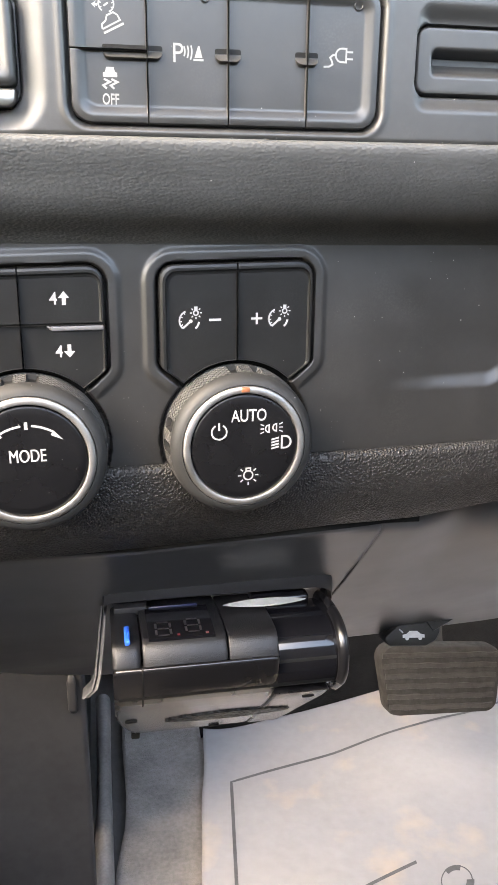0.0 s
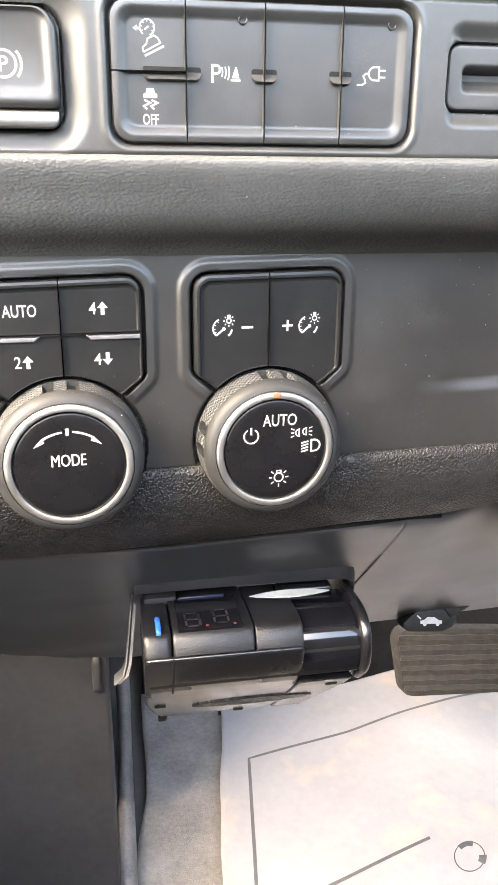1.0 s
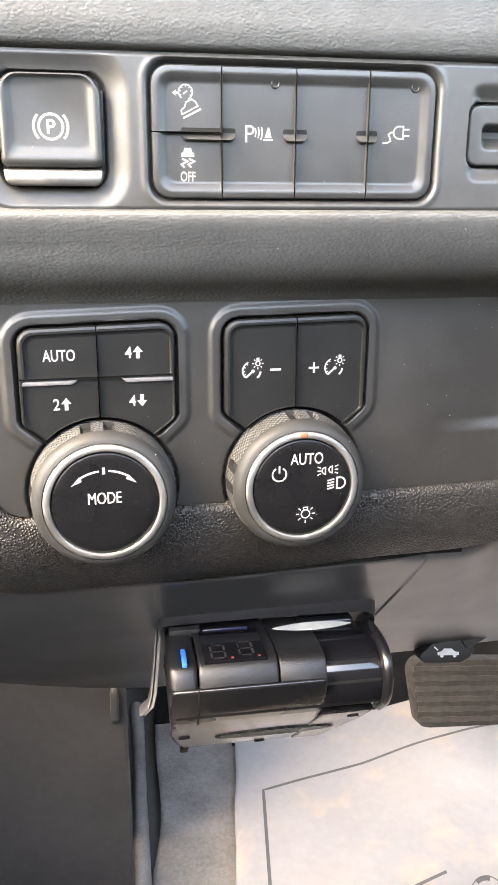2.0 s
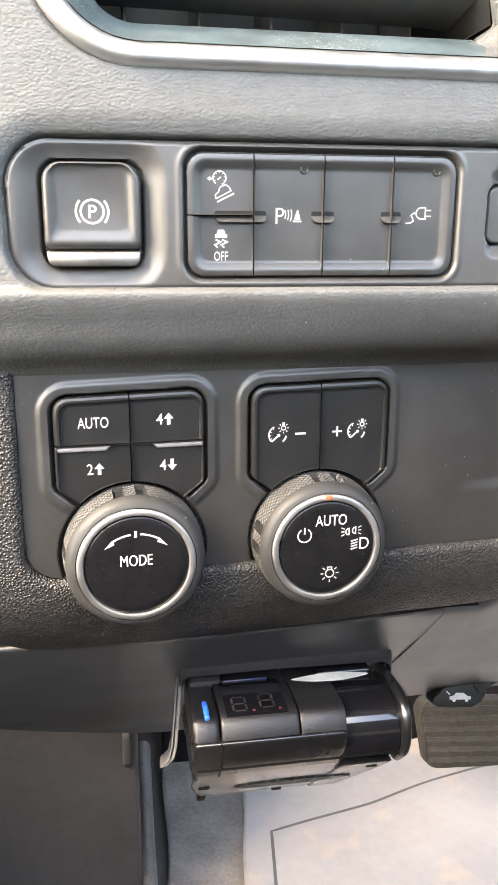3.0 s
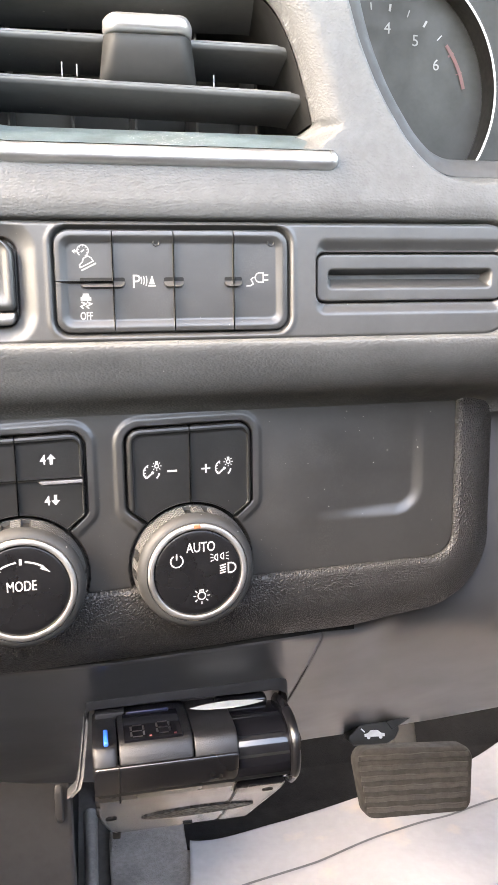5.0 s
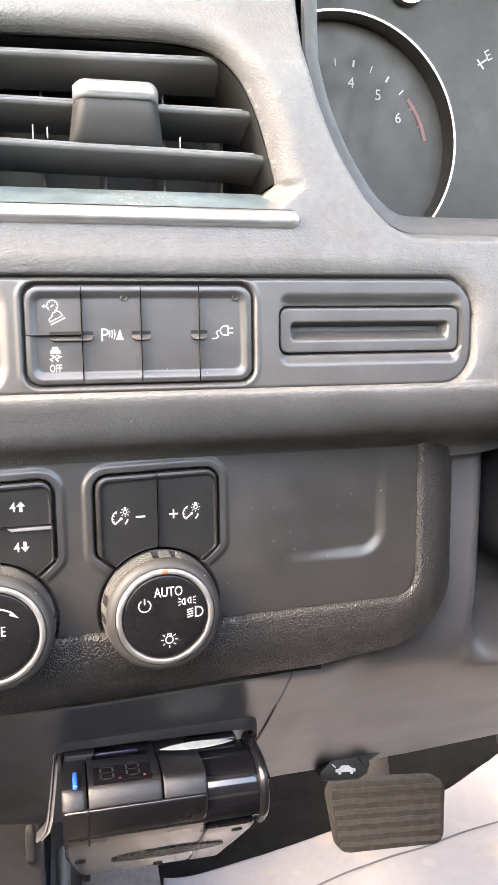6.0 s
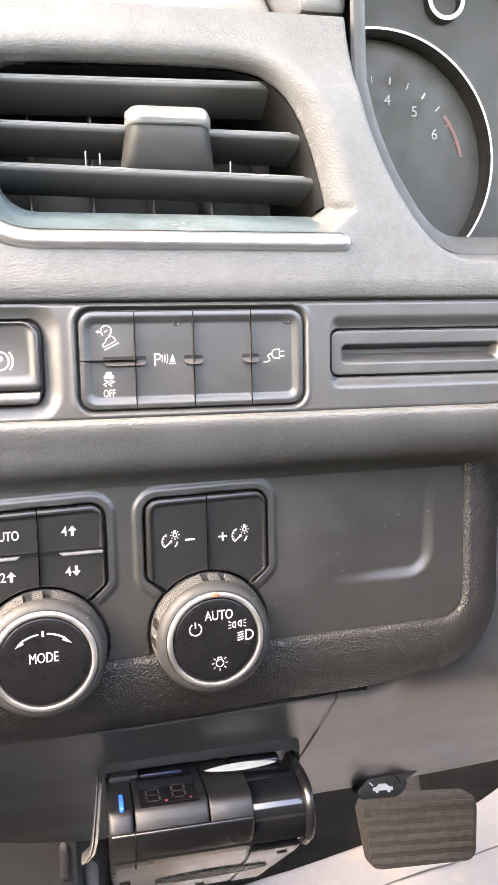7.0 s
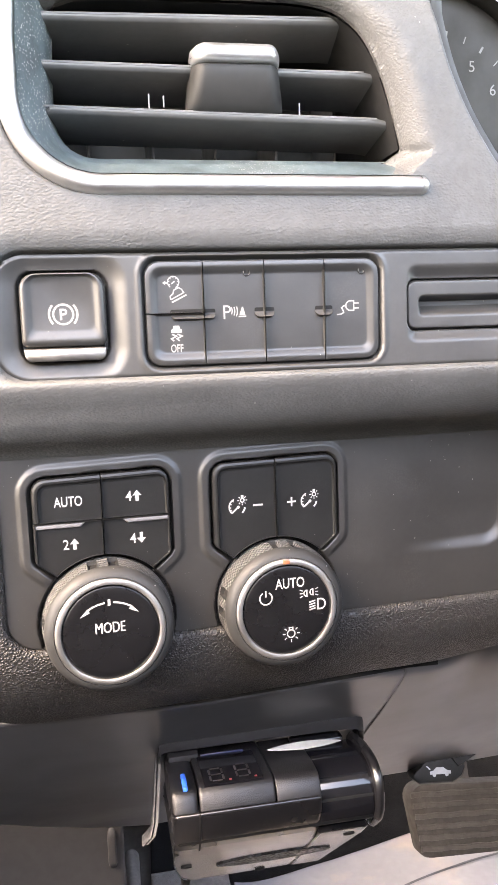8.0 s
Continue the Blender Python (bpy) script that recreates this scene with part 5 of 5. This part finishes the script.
def bracket():
    root = thing("device_bracket", pose(0, 0, 0), "black bracket that holds the plugged-in device", "bracket")
    # a folded plate with its ends turned down round the device
    bm = bmesh.new()
    rings = []
    for x, dz, dy in ((-0.0485, -0.0085, 0.004), (-0.0482, -0.0030, 0.0012), (-0.0466, -0.0006, 0.0003), (-0.0440, 0, 0), (0.0, 0.0006, 0), (0.0480, 0, 0),
                      (0.0530, -0.0010, 0.0005), (0.0565, -0.0036, 0.0020), (0.0582, -0.0085, 0.0050), (0.0586, -0.0150, 0.0090)):
        sec = [(0.2876, 0.4300), (0.2873, 0.4330), (0.2878, 0.4378), (0.2888, 0.4398), (0.2925, 0.4412), (0.3120, 0.4370), (0.3120, 0.4240), (0.2890, 0.4296)]
        rings.append([bm.verts.new((x, y + dy, z + dz)) for y, z in sec])
    for a, b in zip(rings, rings[1:]):
        for i in range(8):
            bm.faces.new((a[i], a[(i + 1) % 8], b[(i + 1) % 8], b[i]))
    bm.faces.new(rings[0])
    bm.faces.new(rings[-1])
    part("back_plate", bm, BRACKET, root)
    bm = bmesh.new()
    pts = [(-0.0478, 0.3005, 0.4230), (-0.0484, 0.2970, 0.4190), (-0.0500, 0.2900, 0.4080), (-0.0518, 0.2830, 0.3970), (-0.0535, 0.2800, 0.3925), (-0.0575, 0.2785, 0.3895)]
    rings = []
    for i, (x, y, z) in enumerate(pts):
        rings.append([bm.verts.new((x + dx, y + dy, z + dz)) for dx, dy, dz in ((-0.0018, -0.0008, 0.0), (-0.0012, -0.0012, -0.0002), (-0.0004, -0.0002, -0.0002), (0.0010, -0.0008, 0.0), (0.0012, 0.004, 0.002), (-0.0016, 0.004, 0.002))])
    for a, b in zip(rings, rings[1:]):
        for i in range(6):
            bm.faces.new((a[i], a[(i + 1) % 6], b[(i + 1) % 6], b[i]))
    bm.faces.new(rings[0])
    bm.faces.new(rings[-1])
    part("arm", bm, GREY_ARM, root, "shiny grey arm with a hooked end")
    part("right_arm", prism([(0.2980, 0.4225), (0.3060, 0.4245), (0.318, 0.428), (0.330, 0.405), (0.318, 0.395)], 0.0565, 0.0588, 0.0008, 2), BRACKET, root)


GREY_ARM = material("grey_arm", (0.024, 0.024, 0.025), 0.5, spec=0.22, mottle=0.1)
bracket()


# ---------------------------------------------------------------- hood release, pedal
BRIGHT_PRINT = material("bright_symbol", (0.42, 0.42, 0.42), 0.6)


def hood_release():
    root = thing("hood_release_lever", pose(0.148, 0.398, 0.3305, -22, 0, -8), "dark hood release lever with a white car symbol", "lever")
    pts = [(-0.026, -0.003), (-0.019, -0.0095), (0.011, -0.0095), (0.019, -0.0050), (0.024, 0.0040), (0.011, 0.0130), (-0.010, 0.0105)]
    part("handle", raised([(x * 0.8, z * 0.8) for x, z in pts], [0.003, 0.003, 0.004, 0.004, 0.003, 0.004, 0.005], [(0, -0.016), (0, -0.001), (0.0010, 0.0006), (0.0024, 0.0010)]), DIAL, root)
    pts = [(0.016, 0.0025), (0.046, 0.0195), (0.044, 0.0215), (0.008, 0.0140)]
    part("guard", raised([(x * 0.8, z * 0.8) for x, z in pts], [0.001] * 4, [(0, -0.014), (0, 0.001), (0.0006, 0.002)]), DIAL, root)
    car = [(-10, -2.5), (10, -2.5), (10, 0.3), (6.6, 0.9), (3.2, 3.6), (-3.6, 3.6), (-6.5, 1.0), (-10, 0.2)]
    wheels = [[(q[0] + dx, q[1] - 3.0) for q in arc(0, 0, 1.7, 0, 330, 11)] for dx in (-6, 6)]
    legend(root, [([(-9.5, 2.0), (-13, 5.2)], 1.2)], [car] + wheels, w=0.0012, material=BRIGHT_PRINT, name="symbol", size=0.72)


hood_release()


# darker copy of the rubber, painting shade between the ribs
RUBBER_SHADED = material("pedal_groove_shade", (0.021, 0.019, 0.017), 0.85, mottle=0.3, mottle_scale=60)


def brake_pedal():
    root = thing("brake_pedal", pose(0.263, 0.591, 0.158, -18, 5, -3), "worn brown-black ribbed rubber brake pedal", "pedal")
    pts = round_poly([(-0.050, -0.036), (0.060, -0.030), (0.064, 0.034), (-0.064, 0.032)], [0.012, 0.012, 0.014, 0.014], 5)
    bm = bmesh.new()
    rings = []
    for k, w in ((1.0, -0.012), (1.0, 0.002), (0.97, 0.006), (0.93, 0.007)):
        rings.append([(u * k, v * k, w) for u, v in pts])
    loft(bm, rings)
    part("pad", bm, RUBBER_SHADED, root)
    for i in range(6):
        z = -0.0245 + i * 0.0098
        bm = bmesh.new()
        ring = []
        n = 24
        x0, x1 = -0.050 - 0.0018 * i, 0.054 + 0.0006 * i
        cols = []
        for j in range(n + 1):
            x = x0 + (x1 - x0) * j / n
            zz = z + 0.0004 * math.sin(j * 1.1 + i) + 0.0035 * (j / n - 0.5)
            cols.append([bm.verts.new((x, -w, zz + q)) for q, w in ((-0.0031, 0.0065), (-0.0023, 0.0085), (0.0018, 0.0085), (0.0024, 0.0065))])
        for a, b in zip(cols, cols[1:]):
            for q in range(3):
                bm.faces.new((a[q], a[q + 1], b[q + 1], b[q]))
        bm.faces.new(cols[0])
        bm.faces.new(cols[-1])
        part("rib", bm, RUBBER, root)
    part("arm", prism([(0.010, 0.01), (0.03, 0.0), (0.12, 0.30), (0.10, 0.31)], -0.012, 0.012, 0.003, 2), CABIN, root, "dark steel pedal arm")


brake_pedal()


# ---------------------------------------------------------------- footwell
def footwell():
    xs = np.arange(0, 1.25, 0.006)
    # floor, then the sloping toe board
    prof = [(-0.302, 0.0), (0.55, 0.0), (0.80, 0.002), (0.86, 0.012), (0.92, 0.06), (1.02, 0.2), (1.08, 0.5), (1.08, 0.8)]
    ys, zs = zip(*prof)
    s = np.linspace(0, len(prof) - 1, 360)
    Yp, Zp = np.interp(s, range(len(prof)), ys), np.interp(s, range(len(prof)), zs)
    X = np.tile(xs, (360, 1))
    Y, Z = np.tile(Yp[:, None], (1, len(xs))), np.tile(Zp[:, None], (1, len(xs)))
    # the carpet ends in a wavy edge beside the door seal
    X = X + np.interp(Y, [0.3, 0.53, 0.62, 0.76, 1.0], [-0.058, -0.054, -0.042, -0.037, -0.037]) + 0.002 * np.sin(31 * Y)
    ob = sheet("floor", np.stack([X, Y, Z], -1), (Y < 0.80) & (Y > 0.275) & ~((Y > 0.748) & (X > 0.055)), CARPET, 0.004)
    tagged(ob, "worn grey-brown carpeted car floor", "floor", kind="structure")
    # unseen rear floor, blackened so that little of it reflects
    ob = sheet("floor_rear", np.stack([X, Y, Z], -1), Y < 0.285, CARPET_SHADED, 0.004)
    tagged(ob, "unseen floor before the seat, blackened to cut reflected light", "floor", kind="structure")
    # carpet beyond the mat is blackened where the dashboard shades it
    ob = sheet("toe_board", np.stack([X, Y, Z], -1), (Y > 0.795) | (Y > 0.744) & (X > 0.048), CARPET_SHADED, 0.004)
    tagged(ob, "carpeted toe board, blackened for the shade under the dashboard", "wall", kind="structure")
    # side trim in the footwell
    m = thing("kick_panel", pose(0, 0, 0), "dark grey moulded kick panel beside the footwell", "trim panel", kind="structure")
    part("panel", prism([(0.497, 0.33), (0.4985, 0.26), (0.5005, 0.10), (0.500, -0.02), (0.53, -0.02), (0.53, 0.33)], -0.40, -0.0675, 0.004, 3), KICK, m)
    part("clip", prism([(0.4965, 0.262), (0.4935, 0.256), (0.4935, 0.232), (0.498, 0.226), (0.50, 0.24)], -0.0800, -0.0735, 0.003, 3), KICK, m, "rounded clip")
    # its black stands for the dark gap between panel and seal
    part("back_panel", block(-0.12, -0.0755, 0.60, 0.95, -0.01, 0.45, 0.003), GAP, m, "footwell side, blackened as the dark gap by the kick panel")
    m = thing("door_seal", pose(0, 0, 0), "grey rubber door seal along the carpet edge", "seal", kind="structure")
    bm = bmesh.new()
    rings = []
    for i in range(40):
        t = i / 39
        y = 0.10 + 0.70 * t
        x = -0.0655 + 0.004 * max(0, t - 0.53) + 0.0012 * math.sin(9 * t)
        zc = 0.012 + 0.10 * max(0, t - 0.73) ** 1.6
        rings.append([bm.verts.new((x + 0.0035 + (0.0085 + 0.0012 * math.sin(13 * t)) * math.cos(a), y, zc + 0.011 * math.sin(a))) for a in [2 * math.pi * q / 16 for q in range(16)]])
    for a, b in zip(rings, rings[1:]):
        for q in range(16):
            bm.faces.new((a[q], a[(q + 1) % 16], b[(q + 1) % 16], b[q]))
    bm.faces.new(rings[0])
    bm.faces.new(rings[-1])
    part("tube", bm, SEAL, m)


footwell()


def paper_mat():
    c = Vector((0.073, 0.664))
    a = math.atan2(0.0715, 0.327)
    e1, e2 = Vector((math.cos(a), math.sin(a))), Vector((0.129, 0.9916))
    rng = np.random.RandomState(4)

    def lift(x, y):
        z = 0.009 + 0.0045 * np.sin(13 * x + 5 * y) * np.sin(11 * y - 3 * x + 1) + 0.0022 * np.abs(np.sin(17 * (x - 0.8 * y) + 2 * np.sin(9 * y))) + 0.0008 * np.sin(41 * x - 23 * y) + 0.0004 * np.sin(67 * y + 31 * x + 2 * np.sin(19 * x))
        z = z + 0.0020 * np.abs(np.sin(7 * (x * 0.6 + y)))
        return z + np.interp(y, [0.74, 0.80, 0.86, 0.92], [0, 0.004, 0.016, 0.062])

    us = np.linspace(-0.032, 0.62, 132)
    vs = np.linspace(-0.365, 0.072, 106)
    U, V = np.meshgrid(us, vs)
    V = V + (V > 0) * V / 0.072 * (0.020 * np.exp(-(U + 0.03) / 0.04) + 0.003 * np.sin(19 * U) + 0.03 * smooth_step(0.36, 0.50, U))
    Uw = U + 0.0012 * np.sin(V * 23) + 0.0006 * np.sin(V * 61)
    X = c.x + Uw * e1.x + V * e2.x
    Y = c.y + Uw * e1.y + V * e2.y
    Z = lift(X, Y)
    root = thing("paper_floor_mat", pose(0, 0, 0), "creased white paper floor mat with a printed black outline", "floor mat")
    ob = sheet("sheet", np.stack([X, Y, Z], -1), None, PAPER, 0.0006, root)

    def line(pts, width, name="printed_line"):
        bm = bmesh.new()
        fine = []
        for p, q in zip(pts, pts[1:]):
            k = max(2, int((Vector(q) - Vector(p)).length / 0.008))
            fine += [tuple(Vector(p).lerp(Vector(q), i / k)) for i in range(k)]
        fine.append(pts[-1])
        prev = None
        for i, p in enumerate(fine):
            d = (Vector(fine[min(i + 1, len(fine) - 1)]) - Vector(fine[max(i - 1, 0)])).normalized()
            n = Vector((-d.y, d.x)) * width / 2
            row = []
            for s in (1, -1):
                u, v = p[0] + n.x * s, p[1] + n.y * s
                x, y = c.x + u * e1.x + v * e2.x, c.y + u * e1.y + v * e2.y
                row.append(bm.verts.new((x, y, float(lift(x, y)) + 0.0011)))
            if prev:
                bm.faces.new((prev[0], prev[1], row[1], row[0]))
            prev = row
        return part(name, bm, INKLINE, root, smooth=True)

    line([(0, -0.363), (0, -0.008), (0.52, -0.008), (0.52, -0.363)], 0.0035)
    line([(0.0675, -0.1985), (0.12, -0.1935), (0.178, -0.1865)], 0.0038)
    line([(p[0] * 0.001, p[1] * 0.001 - 0.2205) for p in arc(211, 0, 16, 0, 360, 26)], 0.0012)
    line([(p[0] * 0.001, p[1] * 0.001 - 0.2205) for p in arc(211, 0, 14, 55, 120, 8)], 0.006)
    line([(p[0] * 0.001, p[1] * 0.001 - 0.2205) for p in arc(211, 0, 14, -50, -15, 6)], 0.008)


paper_mat()


# ---------------------------------------------------------------- steering column and cabin shell
def column():
    root = thing("steering_column", pose(0, 0, 0), "dark plastic steering column shroud", "steering column")
    bm = block(0.186, 0.330, 0.10, 0.46, 0.505, 0.660, 0.030, 4)
    part("shroud", bm, KICK, root)
    part("lower_trim", block(0.372, 0.48, 0.43, 0.58, 0.22, 0.40, 0.012, 3), KICK, root)


column()


def cabin():
    def slab(name, x0, x1, y0, y1, z0, z1, mat, label, cat="wall"):
        me = bpy.data.meshes.new(name)
        bm = block(x0, x1, y0, y1, z0, z1, 0.004)
        bm.to_mesh(me)
        bm.free()
        return tagged(new(name, finish(me, mat)), label, cat, kind="structure")

    # dash top and firewall
    slab("dash_top", -0.45, 0.05, 0.236, 1.0, 0.768, 0.7745, KICK, "dark dashboard top below the windscreen", "dashboard")
    slab("cluster_hood", 0.05, 0.42, 0.19, 1.0, 0.930, 0.940, KICK, "dark hood over the instrument cluster", "dashboard")
    slab("dash_top_east", 0.42, 1.3, 0.236, 1.0, 0.768, 0.7745, KICK, "dark dashboard top below the windscreen", "dashboard")
    me = bpy.data.meshes.new("dash_pad")
    bm = prism([(0.246, 0.774), (0.252, 0.786), (0.280, 0.812), (0.340, 0.832), (0.60, 0.838), (0.60, 0.774)], -0.45, 0.040, 0.006, 4)
    bm.to_mesh(me)
    bm.free()
    tagged(new("dash_pad", finish(me, HIDE)), "grey padded dashboard top behind the vent", "dashboard", kind="structure")
    slab("binnacle_side", 0.040, 0.0600, 0.216, 0.60, 0.772, 0.935, SATIN, "smooth grey side of the cluster hood", "dashboard")
    slab("firewall", -0.45, 1.3, 1.09, 1.12, -0.05, 0.80, CARPET_SHADED, "dark firewall behind the footwell")
    # unseen shell round the camera; its edges are set to shape the light
    slab("ceiling", -0.45, 1.35, -0.36, 0.24, 1.22, 1.26, LINER, "light fabric headliner of the cabin", "ceiling")
    slab("wall_south", -0.45, 1.35, -0.36, -0.30, -0.05, 0.78, CABIN, "unseen dark wall behind the driver, added to cut rear light")
    slab("wall_east", 1.30, 1.36, -0.36, 1.1, -0.05, 0.72, CABIN, "dark far door below its window")
    slab("wall_west", -0.45, -0.40, -0.36, 1.1, -0.62, 0.585, CABIN, "unseen dark wall at the driver's side, sized to trim side light")
    slab("pillar_rear", -0.45, -0.40, -0.36, -0.24, 0.58, 1.22, CABIN, "dark door pillar")
    slab("ground", -60, 60, -60, 60, -0.66, -0.60, GROUND, "grey asphalt ground outside the car", "ground")
    slab("sill", -0.42, 0.10, -0.29, 1.08, -0.10, -0.012, CABIN, "black door sill", "sill")


cabin()


# ---------------------------------------------------------------- dust
def dust_specks():
    """Pale flecks caught along the insert's lower edge and round the control pods."""
    rng = np.random.RandomState(21)
    spots = []
    for _ in range(110):
        x = rng.uniform(-0.085, 0.125)
        spots.append((x, 0.1974 + rng.uniform(-0.0006, 0.0004), 0.6180 + rng.uniform(-0.0004, 0.0005), rng.gamma(2.0, 0.00003)))
    for cx in (HEAD_X, CLIMATE_X):
        for _ in range(240):
            a = rng.uniform(0, 2 * math.pi)
            r = 0.0275 + rng.gamma(1.3, 0.0050)
            x, z = cx + r * math.cos(a), 0.5238 + r * math.sin(a)
            if -0.102 < x < 0.12 and 0.517 < z < 0.584 and abs(x - cx) > 0.0305:
                spots.append((x, panel_y(x) - 0.0001, z, rng.gamma(2.0, 0.00003)))
    bm = bmesh.new()
    for x, y, z, size in spots:
        size = min(0.00006 + 0.7 * size, 0.00026)
        n = rng.randint(4, 7)
        turn, long = rng.uniform(0, 6.28), rng.uniform(1.0, 2.2)
        ring = []
        for i in range(n):
            a = 2 * math.pi * i / n
            u, v = size * long * math.cos(a), size * math.sin(a)
            ring.append(bm.verts.new((x + u * math.cos(turn) - v * math.sin(turn), y, z + u * math.sin(turn) + v * math.cos(turn))))
        top = bm.verts.new((x, y - size * 0.7, z))
        for i in range(n):
            bm.faces.new((ring[i], ring[(i + 1) % n], top))
    me = bpy.data.meshes.new("dust_specks")
    bm.to_mesh(me)
    bm.free()
    tagged(new("dust_specks", finish(me, LINT, False)), "pale dust specks on the dashboard edges", "dust", kind="stuff")


LINT = material("pale_dust", (0.095, 0.092, 0.087), 0.9, spec=0.1)
dust_specks()
